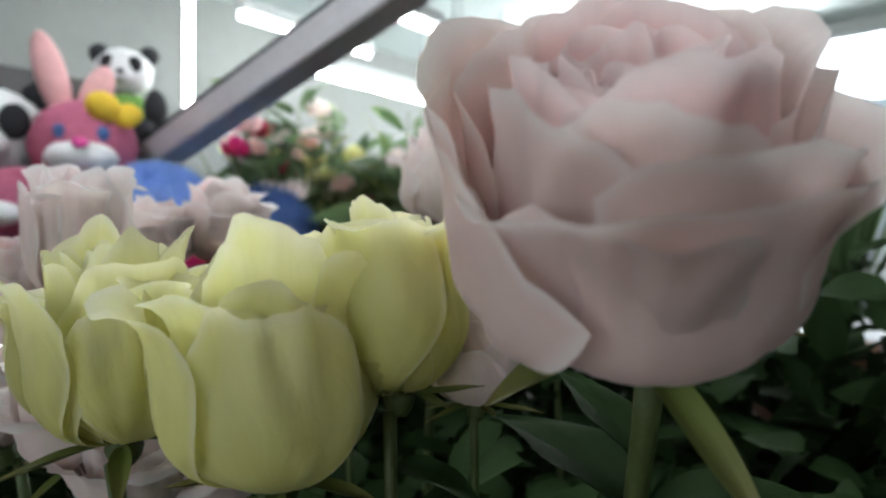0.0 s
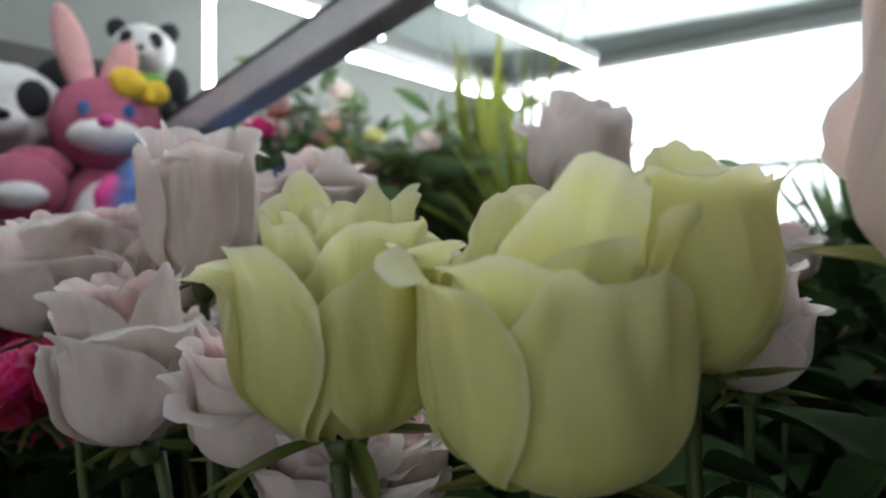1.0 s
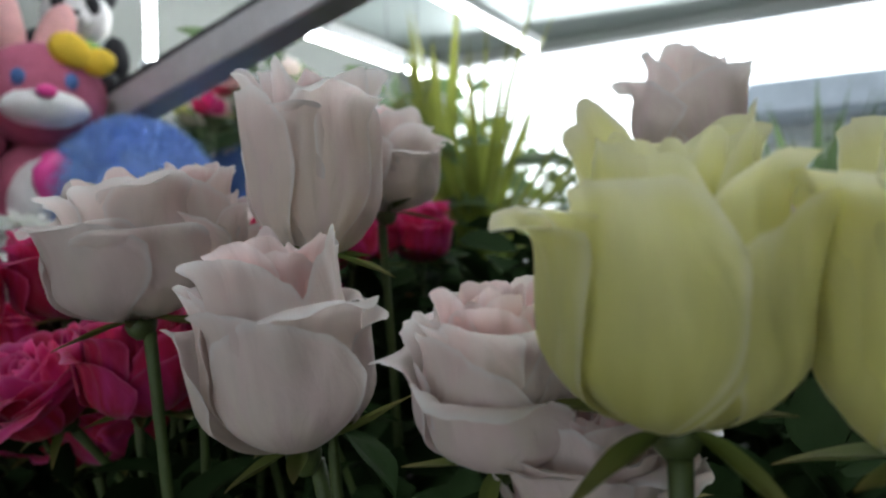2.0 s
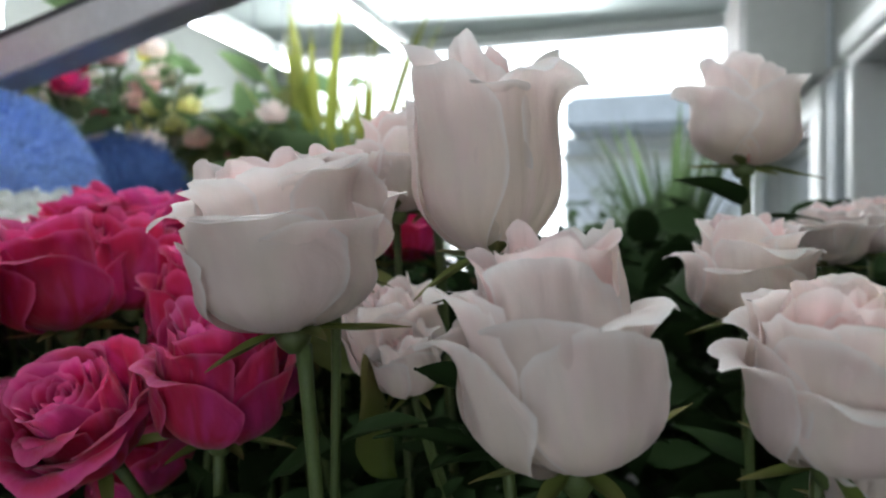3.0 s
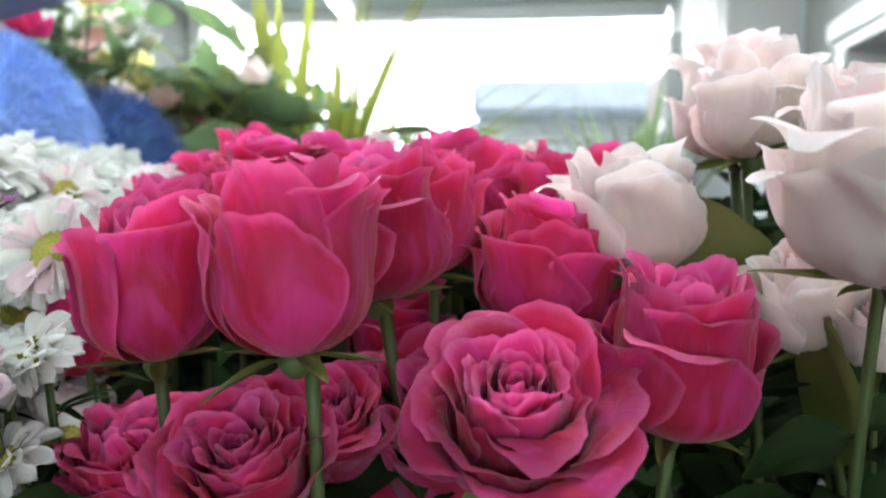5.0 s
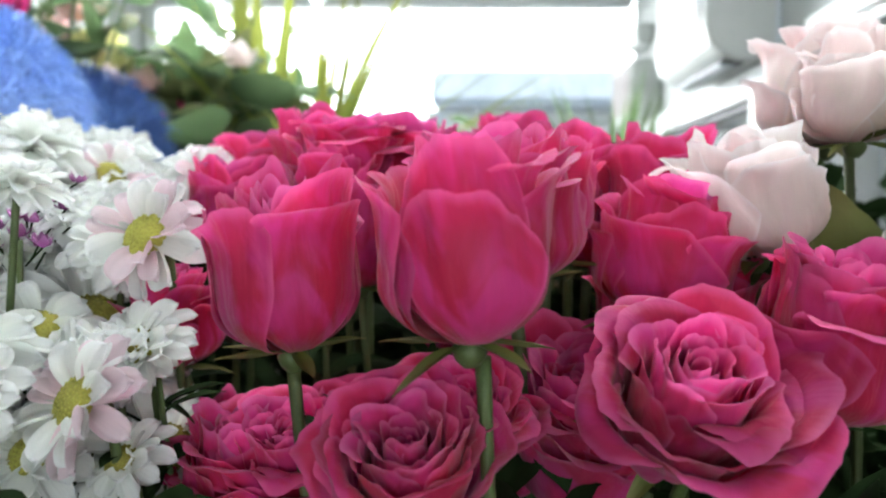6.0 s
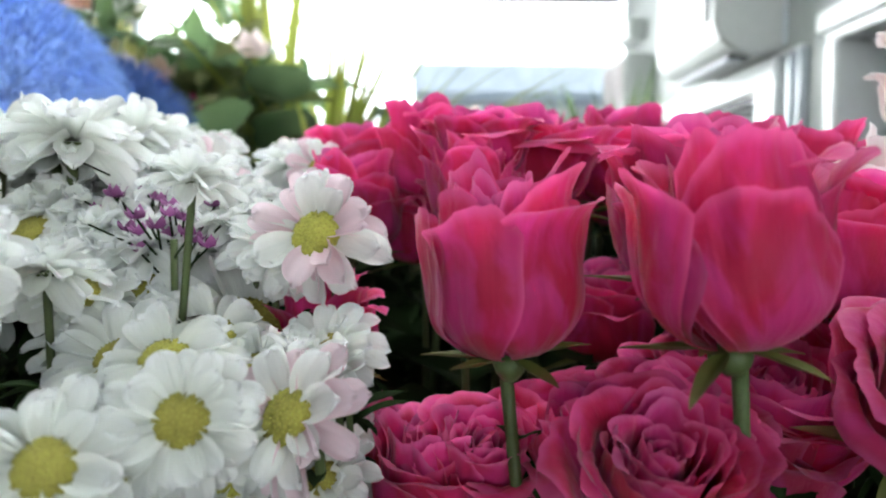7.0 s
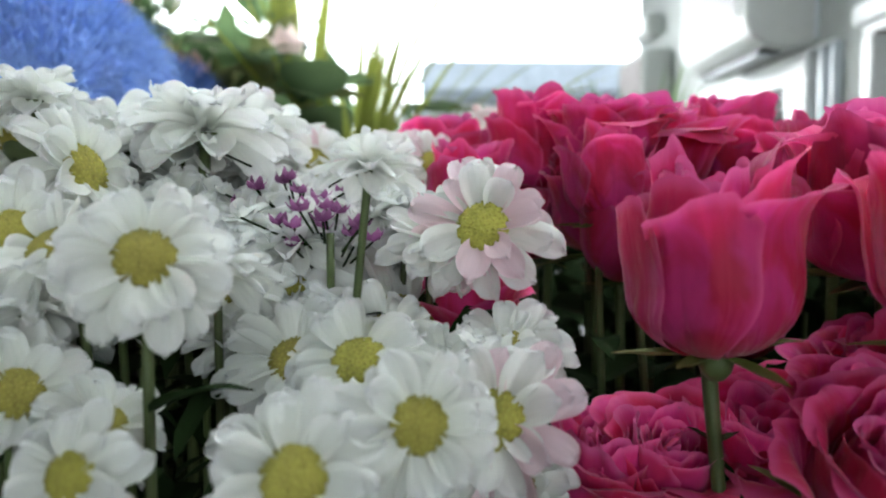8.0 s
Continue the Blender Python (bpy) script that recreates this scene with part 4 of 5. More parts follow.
def plant(name, label, x, y, z, leaves, length, width, material, seed, rise=(10, 75), stalk=0.25, droop=(0.1, 0.6), r=0.09, base=0.16):
    """A potted plant: leaves that spring from one crown, each on a stalk."""
    rnd = random.Random(seed)
    ob = thing(name, label, "plant", "potted plants by the window", pose(x, y, z))
    pot(ob, r, base)
    for i in range(leaves):
        az, up = rnd.uniform(0, 360), rnd.uniform(*rise)
        m = pose(0, 0, base * 0.9, 0, 0, az) @ pose(0, 0.01, 0, up)
        ln = length * rnd.uniform(0.7, 1.15)
        if stalk:
            end = m @ Vector((0, stalk * rnd.uniform(0.5, 1.2), 0))
            part("stalk", tube([m @ Vector((0, 0, 0)), m @ Vector((0, stalk * 0.3, 0.004)), end], [0.004, 0.003, 0.002], 6), STEM, ob)
            m = Matrix.Translation(end) @ pose(0, 0, 0, 0, 0, az) @ pose(0, 0, 0, up * 0.5 - 10, rnd.uniform(-25, 25))
        part("leaf", sheet(leaf_place(ln, width * rnd.uniform(0.8, 1.2), m, 0.3, rnd.uniform(*droop)), 4, 10), material, ob)
    return ob


plant("broad_leaf_plant", "dark green broad leaved potted plant", -1.13, 1.26, 1.39, 15, 0.19, 0.125, PLANT, 121, stalk=0.30, rise=(52, 88))
plant("broad_leaf_plant", "low broad leaved plant with drooping dark leaves", -1.12, 1.22, 1.39, 18, 0.19, 0.11, PLANT, 22, stalk=0.10, rise=(10, 60))
plant("grass_plant", "spiky potted grass palm with thin arching blades", -1.03, 1.42, 1.39, 90, 0.56, 0.016, PLANT_LIGHT, 23, stalk=0, rise=(30, 88), droop=(0.05, 0.6))
plant("grass_plant", "tall green potted grass beside the door", -0.34, 1.70, 1.33, 80, 0.46, 0.020, PLANT, 24, stalk=0, rise=(62, 90), droop=(0.0, 0.2), r=0.08)
plant("upright_leaf_plant", "plant with upright yellow green striped leaves", -1.15, 1.44, 1.39, 12, 0.62, 0.045, PLANT_LIGHT, 25, stalk=0, rise=(80, 90), droop=(0.0, 0.08))
plant("fern_plant", "bushy potted plant with narrow dark leaves", -1.38, 1.25, 1.39, 60, 0.20, 0.035, PLANT, 26, stalk=0.30, rise=(25, 88))
plant("fern_plant", "bushy potted plant with narrow leaves under the lamp", -1.45, 1.70, 1.39, 70, 0.22, 0.040, PLANT, 27, stalk=0.32, rise=(25, 88))
plant("fern_plant", "dark bushy plant near the window", -1.05, 2.00, 1.39, 60, 0.18, 0.030, PLANT, 28, stalk=0.25, rise=(15, 80))
plant("fern_plant", "dark bushy plant against the wall", -1.68, 1.40, 1.39, 70, 0.22, 0.05, PLANT, 29, stalk=0.36, rise=(35, 88))
plant("fern_plant", "green bushy plant in the corner by the window", -1.62, 2.15, 1.39, 60, 0.22, 0.045, PLANT, 30, stalk=0.30, rise=(25, 88))


def bush(name, label, x, y, z, rx, ry, h, count, size, material, seed):
    """A bushy plant: pot, branching stalks and a crown of many leaves with gaps."""
    rnd = random.Random(seed)
    ob = thing(name, label, "plant", "potted plants by the window", pose(x, y, z))
    pot(ob, 0.09, 0.15)
    ends = []
    for i in range(12):
        tip = Vector((rnd.uniform(-rx, rx), rnd.uniform(-ry, ry), 0.15 + h * rnd.uniform(0.35, 1.0)))
        mid = Vector((tip.x * 0.35, tip.y * 0.35, 0.15 + tip.z * 0.4))
        part("branch", tube([(0, 0, 0.12), mid, tip], [0.006, 0.004, 0.002], 6), STEM, ob)
        ends += [(mid, tip)]
    bm = bmesh.new()
    for i in range(count):
        mid, tip = ends[rnd.randrange(len(ends))]
        c = mid.lerp(tip, rnd.uniform(0.1, 1.0)) + Vector((rnd.gauss(0, 0.035), rnd.gauss(0, 0.035), rnd.gauss(0, 0.03)))
        m = Matrix.Translation(c) @ pose(0, 0, 0, 0, 0, rnd.uniform(0, 360)) @ pose(0, 0, 0, rnd.uniform(-50, 60), rnd.uniform(-50, 50))
        s = size * rnd.uniform(0.6, 1.4)
        add_sheet(bm, leaf_place(s, s * 0.42, m, 0.3, rnd.uniform(0, 0.6)), 2, 6)
    tagged(part("crown", bm, material, ob), kind="stuff")
    return ob


bush("leafy_shrub", "bushy green potted shrub under the tube lamp", -1.30, 1.40, 1.39, 0.20, 0.16, 0.52, 120, 0.10, PLANT, 51)
bush("leafy_shrub", "bushy dark potted shrub beside the toys", -1.62, 1.22, 1.39, 0.20, 0.10, 0.55, 170, 0.09, PLANT, 52)
bush("leafy_shrub", "grey green potted shrub before the window", -1.25, 1.85, 1.39, 0.20, 0.18, 0.50, 110, 0.09, PLANT, 53)
bush("leafy_shrub", "low green shrub before the window", -0.85, 1.75, 1.39, 0.12, 0.15, 0.34, 143, 0.07, PLANT, 54)
bush("leafy_shrub", "olive potted shrub behind the blue toys", -1.24, 1.17, 1.39, 0.12, 0.05, 0.40, 120, 0.08, OLIVE, 55)
bush("leafy_shrub", "green potted shrub on the stand by the door", -0.42, 1.62, 1.33, 0.14, 0.12, 0.24, 143, 0.06, PLANT, 56)

bush("leafy_shrub", "dense dark green shrub behind the mixed arrangement", -1.66, 1.24, 1.39, 0.18, 0.09, 0.46, 300, 0.085, DARKPLANT, 57)
bush("leafy_shrub", "dense dark green shrub between toys and arrangement", -1.50, 1.30, 1.39, 0.16, 0.10, 0.42, 300, 0.08, DARKPLANT, 58)

# the mixed arrangement between the toys and the plants
arr = thing("flower_arrangement", "mixed arrangement of pink and yellow blossoms in dark greenery", "bouquet", "", pose(-1.44, 1.12, 1.39))
pot(arr, 0.09, 0.15)
rnd = random.Random(40)
for i in range(90):
    m = pose(0, 0, 0.13, 0, 0, rnd.uniform(0, 360)) @ pose(0, 0, 0, rnd.uniform(42, 86))
    end = m @ Vector((0, rnd.uniform(0.30, 0.56), 0))
    part("stalk", tube([m @ Vector((0, 0, 0)), end], 0.0022, 6), STEM, arr)
    if i % 2 == 0:
        kind = (PINK, PINK_IN, YELLOW, PINK, RED)[i // 2 % 5]
        for k in range(8):
            mm = Matrix.Translation(end) @ pose(0, 0, 0, 0, 0, k * 45 + rnd.uniform(-9, 9)) @ pose(0, 0, 0, 30 + 30 * (k % 2))
            part("petal", sheet(leaf_place(0.046, 0.042, mm, -0.3, -0.2), 4, 5), kind, arr)
    else:
        mm = Matrix.Translation(end) @ pose(0, 0, 0, rnd.uniform(-30, 60), rnd.uniform(-40, 40), rnd.uniform(0, 360))
        part("leaf", sheet(leaf_place(rnd.uniform(0.08, 0.14), 0.05, mm), 4, 8), PLANT, arr)

# ---- cut flowers ----
# pale pink and cream roses
rose("pink", "full", -0.088, 0.185, 1.679, 0.110, 1, 100, 28, -20)
rose("yellow", "pointed", -0.282, 0.132, 1.632, 0.076, 1.0, 20, 6, 0)
rose("yellow", "pointed", -0.213, 0.156, 1.628, 0.086, 0.98, 80, 8, -4)
rose("yellow", "bud", -0.183, 0.190, 1.649, 0.060, 1.05, 150, 0, 4)
rose("pink", "cup", -0.424, 0.133, 1.603, 0.069, 1.15, 10, 6, 8)
rose("pink", "pointed", -0.461, 0.193, 1.680, 0.068, 1.2, 60, 0, 5)
rose("pink", "cup", -0.522, 0.335, 1.695, 0.075, 0.9, 100, 0, 0)
rose("pink", "bud", -0.334, 0.400, 1.723, 0.076, 0.8, 30, -4, -2)
rose("pink", "cup", -0.340, 0.141, 1.598, 0.056, 1.05, 200, 10, 0)
rose("pink", "open", -0.317, 0.157, 1.570, 0.058, 1, 120, 14, 0)
rose("pink", "cup", -0.178, 0.233, 1.628, 0.042, 1.2, 20, 0, 0)
rose("pink", "cup", -0.525, 0.174, 1.654, 0.054, 1, 240, 4, 0)
rose("pink", "cup", -0.533, 0.145, 1.640, 0.073, 0.95, 300, 6, 6)
leafy = rose("pink", "pointed", -0.597, 0.252, 1.633, 0.066, 0.85, 0, 8, 10)
part("leaf", sheet(leaf_place(1.45, 1.15, pose(0.72, 0.1, -0.85, 82, -8, 25), 0.25, -0.1, 0.03), 6, 14), SEPAL, leafy)
lower = rose("pink", "pointed", -0.505, 0.215, 1.585, 0.034, 0.9, 140, 20, 10)
part("leaf", sheet(leaf_place(1.7, 0.75, pose(0.3, 0, -0.35, -12, 14, -78), 0.3, 0.1, 0.03), 6, 14), LEAF, lower)
rose("pink", "cup", -0.533, 0.283, 1.685, 0.055, 1, 60, 0, 0)
rose("pink", "cup", -0.343, 0.307, 1.625, 0.064, 0.9, 15, 4, 0)
rose("pink", "open", -0.271, 0.457, 1.643, 0.052, 1, 70, 0, 0)
rose("pink", "cup", -0.231, 0.509, 1.652, 0.044, 1, 170, 0, 0)
rose("pink", "pointed", -0.521, 0.238, 1.596, 0.052, 0.9, 250, 14, 12)
rose("pink", "bud", -0.486, 0.333, 1.575, 0.035, 0.9, 190, 16, 16)
rose("pink", "open", -0.312, 0.192, 1.562, 0.053, 1, 30, 10, 0)
# crimson roses
rose("red", "cup", -0.589, 0.187, 1.578, 0.060, 1.1, 20, 10, -6)
rose("red", "open", -0.650, 0.167, 1.559, 0.066, 1, 70, 38, 0)
rose("red", "pointed", -0.728, 0.155, 1.612, 0.062, 0.95, 140, 0, 4)
rose("red", "pointed", -0.793, 0.184, 1.604, 0.059, 1.02, 200, 2, 4)
rose("red", "cup", -0.721, 0.344, 1.564, 0.062, 0.9, 30, 8, 0)
rose("red", "cup", -0.787, 0.336, 1.625, 0.066, 0.95, 250, 0, 0)
rose("red", "pointed", -0.693, 0.254, 1.632, 0.056, 1, 310, 0, 0)
rose("red", "bud", -0.697, 0.437, 1.669, 0.048, 0.9, 10, 0, -6)
rose("red", "open", -0.747, 0.163, 1.537, 0.056, 1, 190, 35, 0)
rose("red", "cup", -0.866, 0.257, 1.572, 0.048, 1, 80, 4, 8)
rose("red", "cup", -0.818, 0.731, 1.668, 0.070, 0.8, 30, 0, 0)
rose("red", "cup", -0.644, 0.474, 1.650, 0.060, 0.9, 120, 0, 0)
rose("red", "open", -0.792, 0.324, 1.656, 0.058, 0.9, 200, 5, 0)
rose("red", "cup", -0.713, 0.220, 1.624, 0.070, 0.95, 55, 6, 6)
rose("red", "open", -0.678, 0.232, 1.532, 0.080, 1.1, 155, 25, 0)
rose("red", "open", -0.727, 0.201, 1.541, 0.053, 1, 10, 28, 0)
rose("red", "open", -0.797, 0.212, 1.521, 0.059, 1, 60, 25, 0)
rose("red", "open", -0.757, 0.225, 1.520, 0.070, 1, 110, 22, 0)
rose("red", "cup", -0.670, 0.433, 1.638, 0.054, 1, 160, 0, 0)
rose("red", "cup", -0.623, 0.337, 1.605, 0.057, 1, 210, 4, 0)
rose("red", "cup", -0.634, 0.274, 1.579, 0.055, 1, 260, 8, 0)
rose("red", "cup", -0.872, 0.430, 1.650, 0.064, 0.9, 310, 0, 0)
rose("red", "open", -0.760, 0.363, 1.651, 0.084, 0.9, 30, 4, 0)
rose("red", "pointed", -0.817, 0.381, 1.655, 0.066, 0.9, 80, 0, 0)
rose("red", "cup", -0.692, 0.405, 1.655, 0.069, 0.9, 130, 0, 0)
rose("red", "cup", -0.862, 0.338, 1.625, 0.057, 1, 180, 0, 0)
rose("red", "bud", -0.623, 0.427, 1.649, 0.048, 0.9, 230, 0, -5)
rose("red", "cup", -0.620, 0.345, 1.601, 0.064, 1, 280, 4, 0)
rose("red", "cup", -0.617, 0.264, 1.575, 0.062, 1, 330, 8, 0)
rose("red", "cup", -0.819, 0.215, 1.514, 0.055, 1, 20, 10, 0)
rose("red", "open", -0.695, 0.250, 1.544, 0.053, 1, 70, 20, 0)
rose("red", "pointed", -0.797, 0.301, 1.637, 0.045, 1, 120, 0, 0)
rose("red", "pointed", -0.665, 0.340, 1.640, 0.070, 0.9, 170, 0, 0)
rose("red", "pointed", -0.618, 0.318, 1.635, 0.073, 0.9, 220, 0, -4)
rose("red", "cup", -0.636, 0.247, 1.607, 0.064, 1, 270, 2, -6)
rose("red", "cup", -0.835, 0.248, 1.508, 0.052, 1, 320, 10, 0)
rose("red", "cup", -0.786, 0.226, 1.505, 0.039, 1, 15, 12, 0)
rose("red", "open", -0.666, 0.224, 1.534, 0.051, 1, 65, 22, 0)
rose("red", "cup", -0.632, 0.244, 1.557, 0.052, 1, 115, 6, 0)
rose("red", "cup", -0.793, 0.356, 1.630, 0.051, 1, 165, 0, 0)
rose("red", "bud", -0.785, 0.305, 1.612, 0.053, 1, 215, 0, 4)
rose("red", "cup", -0.825, 0.376, 1.614, 0.050, 1, 265, 0, 0)
rose("red", "cup", -0.653, 0.352, 1.622, 0.070, 0.9, 315, 0, -4)
rose("red", "open", -0.707, 0.248, 1.518, 0.057, 1, 25, 18, 0)
rose("red", "open", -0.752, 0.249, 1.499, 0.055, 1, 75, 22, 0)
rose("red", "cup", -0.690, 0.454, 1.638, 0.060, 0.9, 125, 0, 0)
rose("pink", "cup", -0.831, 0.581, 1.685, 0.044, 1, 175, 0, 0)
rose("pink", "cup", -0.777, 0.580, 1.690, 0.044, 1, 225, 0, 0)
rose("pink", "cup", -0.642, 0.556, 1.680, 0.038, 1, 275, 0, 0)
rose("red", "cup", -0.687, 0.536, 1.660, 0.055, 1, 325, 0, 0)
rose("red", "cup", -0.601, 0.503, 1.651, 0.057, 1, 35, 0, 0)
# daisies
daisy("blush", -0.863, 0.229, 1.612, 0.060, -20, 0)
daisy("face", -0.917, 0.123, 1.556, 0.047, 10, -10)
daisy("blush", -0.863, 0.171, 1.555, 0.056, -35, 0)
daisy("half", -0.906, 0.178, 1.571, 0.052, -10, 0)
daisy("face", -0.888, 0.139, 1.564, 0.045, 15, 0)
daisy("face", -0.961, 0.150, 1.606, 0.049, 20, -10)
daisy("up", -0.981, 0.271, 1.653, 0.074, 30, 0)
daisy("up", -0.905, 0.204, 1.633, 0.043, 70, 0)
daisy("half", -0.913, 0.185, 1.551, 0.045, 40, 0)
daisy("up", -0.952, 0.217, 1.569, 0.043, 0, 0)
daisy("half", -0.977, 0.157, 1.559, 0.039, 60, 0)
daisy("face", -1.001, 0.158, 1.568, 0.043, 40, 0)
daisy("face", -0.970, 0.127, 1.556, 0.036, -10, 0)
daisy("face", -1.017, 0.232, 1.634, 0.060, 75, 0)
daisy("up", -1.050, 0.265, 1.666, 0.050, 20, 0)
daisy("up", -0.999, 0.293, 1.652, 0.074, 50, 0)
daisy("up", -0.977, 0.333, 1.659, 0.072, 90, 0)
daisy("up", -1.043, 0.324, 1.652, 0.081, 130, 0)
daisy("half", -1.078, 0.305, 1.648, 0.076, 170, 0)
daisy("far", -0.975, 0.362, 1.634, 0.058, 10, 0)
daisy("far", -0.949, 0.381, 1.644, 0.057, 40, 0)
daisy("far", -0.903, 0.401, 1.649, 0.064, 0, 0)
daisy("far", -0.986, 0.261, 1.621, 0.053, 20, 0)
daisy("far", -0.960, 0.260, 1.614, 0.053, -20, 0)
daisy("up", -0.936, 0.289, 1.613, 0.048, 60, 0)
daisy("up", -0.910, 0.299, 1.627, 0.043, 80, 0)
daisy("up", -0.956, 0.199, 1.600, 0.044, 15, 0)
daisy("half", -0.943, 0.249, 1.602, 0.042, 100, 0)
daisy("half", -0.881, 0.237, 1.607, 0.046, 20, 0)
daisy("up", -0.893, 0.258, 1.613, 0.044, 130, 0)
daisy("up", -0.924, 0.227, 1.580, 0.034, 70, 0)
daisy("up", -0.898, 0.256, 1.575, 0.032, 40, 0)
daisy("half", -1.000, 0.180, 1.607, 0.047, -30, 0)
daisy("face", -1.019, 0.191, 1.612, 0.045, 30, 0)
daisy("up", -1.007, 0.179, 1.588, 0.039, 0, 0)
daisy("half", -0.880, 0.195, 1.565, 0.040, -30, 0)
daisy("half", -0.853, 0.199, 1.566, 0.038, -40, 0)
daisy("face", -0.867, 0.189, 1.561, 0.039, -50, 0)
daisy("half", -0.929, 0.198, 1.567, 0.055, 0, 0)
daisy("half", -0.857, 0.202, 1.570, 0.045, -30, 0)
daisy("half", -0.900, 0.208, 1.574, 0.052, 20, 0)
daisy("face", -0.929, 0.186, 1.536, 0.053, 30, 0)
daisy("half", -0.883, 0.176, 1.534, 0.049, -10, 0)
daisy("half", -0.855, 0.185, 1.529, 0.038, -30, 0)
daisy("half", -0.986, 0.246, 1.611, 0.055, 0, 0)
daisy("far", -0.961, 0.265, 1.608, 0.056, 40, 0)
daisy("up", -0.928, 0.265, 1.608, 0.050, 0, 0)
daisy("half", -0.957, 0.224, 1.589, 0.049, 20, 0)
daisy("half", -0.938, 0.244, 1.589, 0.047, -20, 0)
daisy("far", -0.908, 0.274, 1.603, 0.045, 30, 0)
daisy("far", -0.980, 0.341, 1.638, 0.065, 0, 0)
daisy("far", -0.950, 0.361, 1.627, 0.060, 40, 0)
daisy("far", -1.008, 0.422, 1.657, 0.068, 80, 0)
daisy("far", -0.965, 0.300, 1.606, 0.070, 0, 0)
daisy("far", -0.924, 0.281, 1.607, 0.060, 60, 0)
daisy("half", -0.908, 0.219, 1.567, 0.055, 30, 0)
daisy("up", -0.867, 0.200, 1.568, 0.041, 20, 0)
daisy("far", -1.052, 0.464, 1.677, 0.080, 0, 0)
daisy("far", -0.990, 0.465, 1.647, 0.059, 45, 0)
daisy("far", -1.071, 0.591, 1.668, 0.095, 10, 0)
daisy("far", -1.015, 0.569, 1.656, 0.063, 50, 0)
daisy("far", -1.126, 0.634, 1.674, 0.124, 0, 0)
daisy("half", -0.895, 0.243, 1.570, 0.090, 40, 0)
daisy("half", -0.855, 0.222, 1.520, 0.072, 50, 0)
daisy("half", -0.898, 0.253, 1.555, 0.091, 40, 0)
daisy("blush", -0.882, 0.360, 1.645, 0.043, 20, 0)
daisy("blush", -0.898, 0.256, 1.572, 0.032, 20, 0)
daisy("blush", -0.949, 0.369, 1.646, 0.053, 40, 0)
# the thick of the white heads
daisy("far", -1.159, 0.336, 1.600, 0.046, 8, 0)
daisy("far", -1.043, 0.240, 1.598, 0.049, -49, 0)
daisy("far", -1.181, 0.382, 1.582, 0.052, 45, 0)
daisy("far", -0.947, 0.437, 1.612, 0.055, -53, 0)
daisy("far", -1.123, 0.442, 1.628, 0.046, 49, 0)
daisy("far", -1.087, 0.256, 1.585, 0.055, 11, 0)
daisy("far", -1.181, 0.543, 1.624, 0.056, -13, 0)
daisy("far", -1.008, 0.241, 1.584, 0.056, 3, 0)
daisy("far", -1.088, 0.486, 1.605, 0.055, -2, 0)
daisy("far", -1.133, 0.352, 1.582, 0.058, -50, 0)
daisy("far", -1.082, 0.441, 1.623, 0.057, -24, 0)
daisy("far", -1.222, 0.456, 1.610, 0.048, -17, 0)
daisy("far", -1.068, 0.264, 1.565, 0.056, 37, 0)
daisy("far", -0.997, 0.434, 1.620, 0.051, -16, 0)
daisy("far", -1.064, 0.450, 1.607, 0.059, -26, 0)
daisy("far", -1.021, 0.399, 1.583, 0.057, 22, 0)
daisy("far", -1.032, 0.443, 1.605, 0.057, 53, 0)
daisy("far", -1.241, 0.481, 1.611, 0.048, -46, 0)
daisy("far", -1.180, 0.407, 1.594, 0.058, -10, 0)
daisy("far", -0.965, 0.364, 1.580, 0.053, 10, 0)
daisy("far", -1.163, 0.317, 1.588, 0.054, 30, 0)
daisy("far", -1.103, 0.374, 1.615, 0.061, -41, 0)
daisy("far", -1.159, 0.235, 1.587, 0.045, 46, 0)
daisy("far", -1.166, 0.447, 1.587, 0.052, -13, 0)
daisy("far", -1.129, 0.456, 1.594, 0.060, 19, 0)
daisy("far", -0.969, 0.475, 1.610, 0.060, 51, 0)
daisy("far", -1.037, 0.486, 1.609, 0.052, 1, 0)
daisy("far", -1.226, 0.466, 1.592, 0.049, -40, 0)
daisy("far", -1.038, 0.246, 1.565, 0.055, 8, 0)
daisy("far", -1.102, 0.243, 1.562, 0.060, 18, 0)
daisy("far", -1.029, 0.358, 1.616, 0.055, 0, 0)
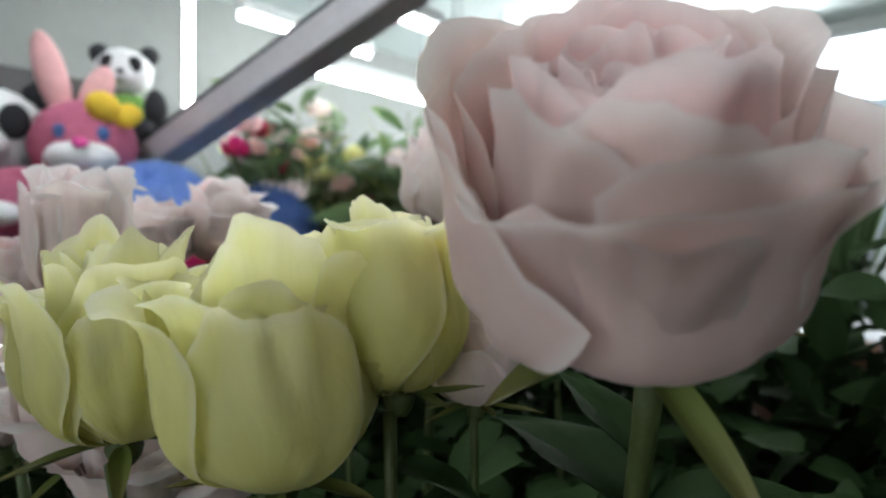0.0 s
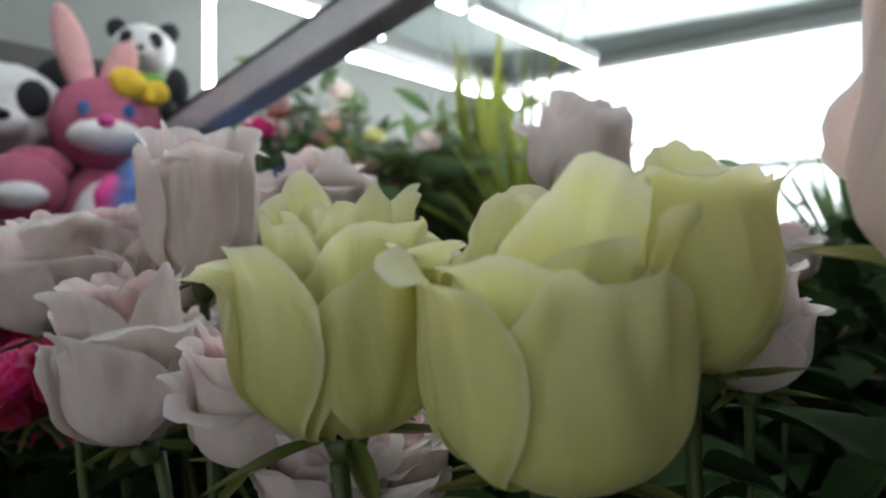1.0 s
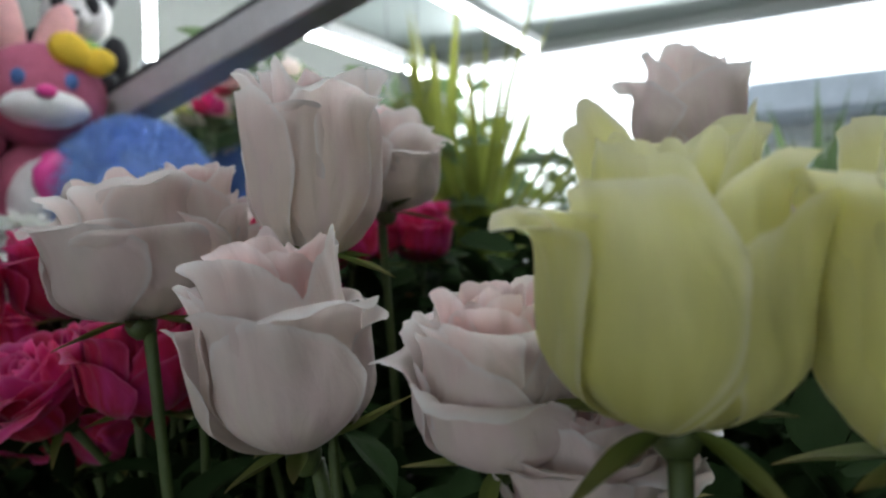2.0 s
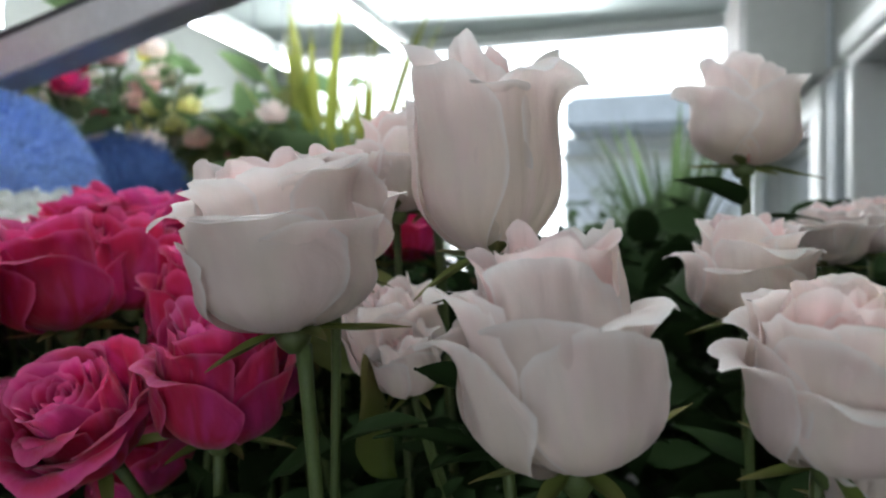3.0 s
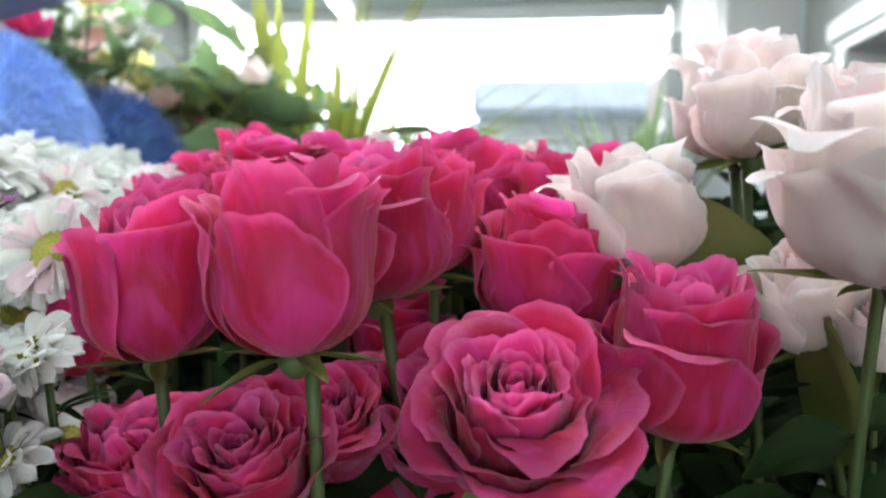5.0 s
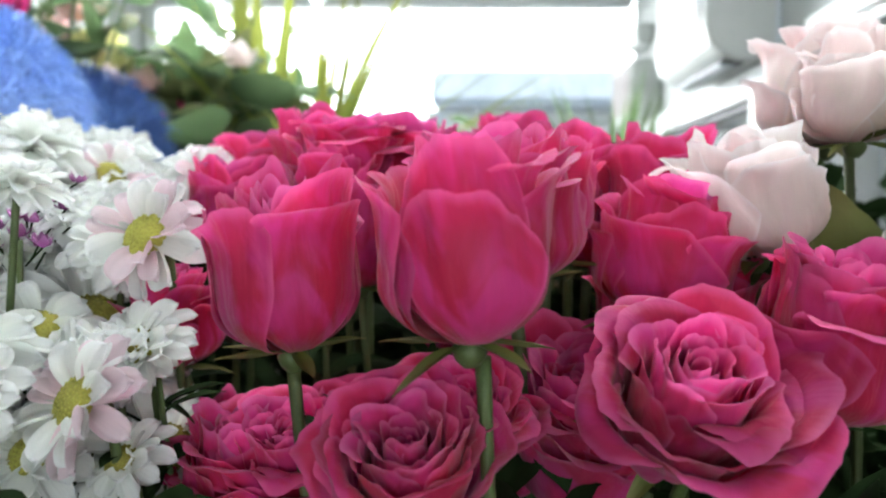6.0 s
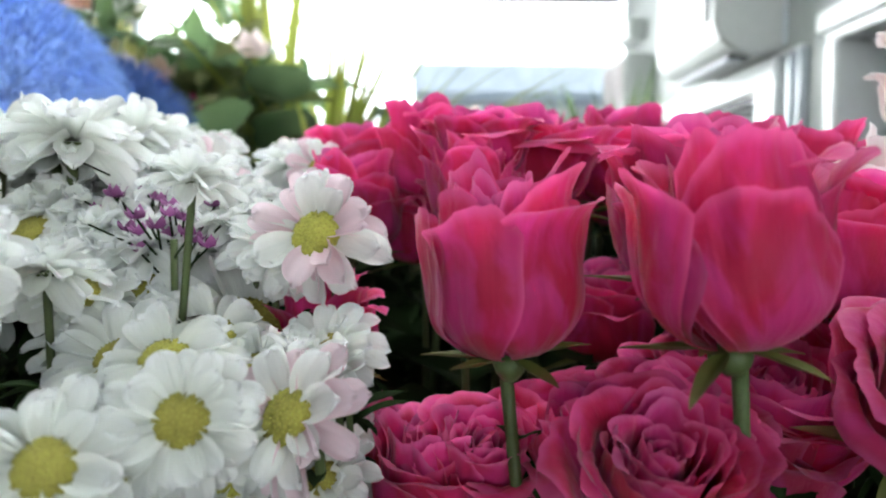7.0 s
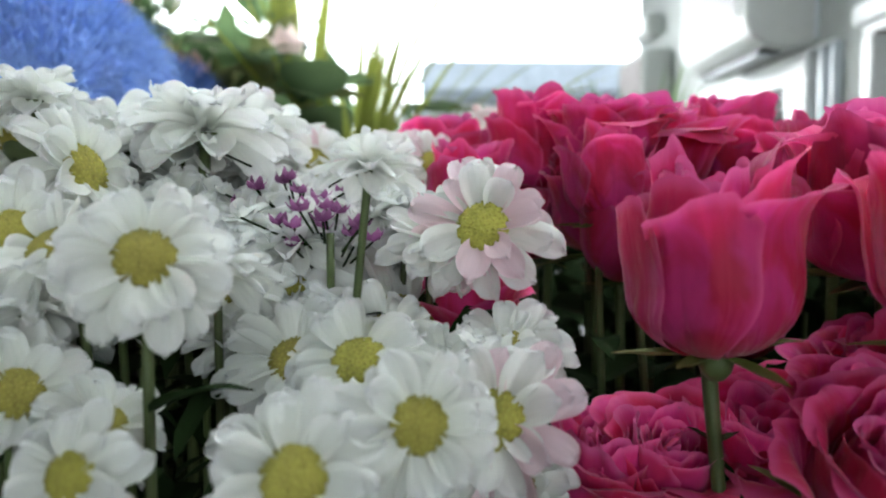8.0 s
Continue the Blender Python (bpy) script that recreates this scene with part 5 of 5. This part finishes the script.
daisy("far", -0.971, 0.252, 1.603, 0.053, 1, 0)
daisy("far", -1.161, 0.331, 1.604, 0.058, 1, 0)
daisy("far", -1.189, 0.548, 1.601, 0.061, 7, 0)

for x, y, z, w in ((-1.02, 0.51, 1.668, 0.075), (-1.08, 0.55, 1.676, 0.08), (-1.14, 0.60, 1.684, 0.085), (-1.05, 0.60, 1.684, 0.07), (-1.10, 0.66, 1.690, 0.075),
                   (-0.905, 0.255, 1.618, 0.046), (-0.935, 0.245, 1.606, 0.046), (-0.950, 0.285, 1.624, 0.05), (-0.970, 0.235, 1.600, 0.046), (-0.915, 0.290, 1.624, 0.05)):
    daisy("far", x, y, z, w, 40 * math.sin(x * 90), 0)
rnd = random.Random(77)
for i in range(22):
    x, y = rnd.uniform(-1.16, -0.925), rnd.uniform(0.235, 0.42)
    daisy("far", x, y, 1.588 + 0.28 * (y - 0.2) + rnd.uniform(-0.012, 0.016), rnd.uniform(0.048, 0.062), rnd.uniform(-50, 50), rnd.uniform(-10, 6))

# ---- statice among the daisies ----


def statice(x, y, z, count, seed):
    rnd = random.Random(seed)
    ob = thing("statice", "small purple statice sprig between the white daisies", "flower", "", pose(x, y, z))
    part("stem", tube([(0, 0, -0.30), (0, 0, -0.05), (0, 0, -0.005)], 0.0016, 6), STEM, ob)
    for i in range(count):
        c = Vector((rnd.gauss(0, 0.012), rnd.gauss(0, 0.009), rnd.gauss(0, 0.006)))
        bm = bmesh.new()
        for k in range(5):
            m = Matrix.Translation(c) @ pose(0, 0, 0, 0, 0, k * 72 + rnd.uniform(-12, 12)) @ pose(0, 0, 0, rnd.uniform(20, 60))
            add_sheet(bm, leaf_place(0.0065, 0.005, m, -0.2, -0.2), 2, 3)
        part("floret", bm, PURPLE if i % 3 else WHITE, ob)
        part("twig", tube([(c.x * 0.5, c.y * 0.85, c.z - 0.008), c], 0.0005, 5), LEAF, ob)
    return ob


statice(-0.922, 0.232, 1.616, 20, 1)
statice(-0.940, 0.256, 1.628, 16, 2)
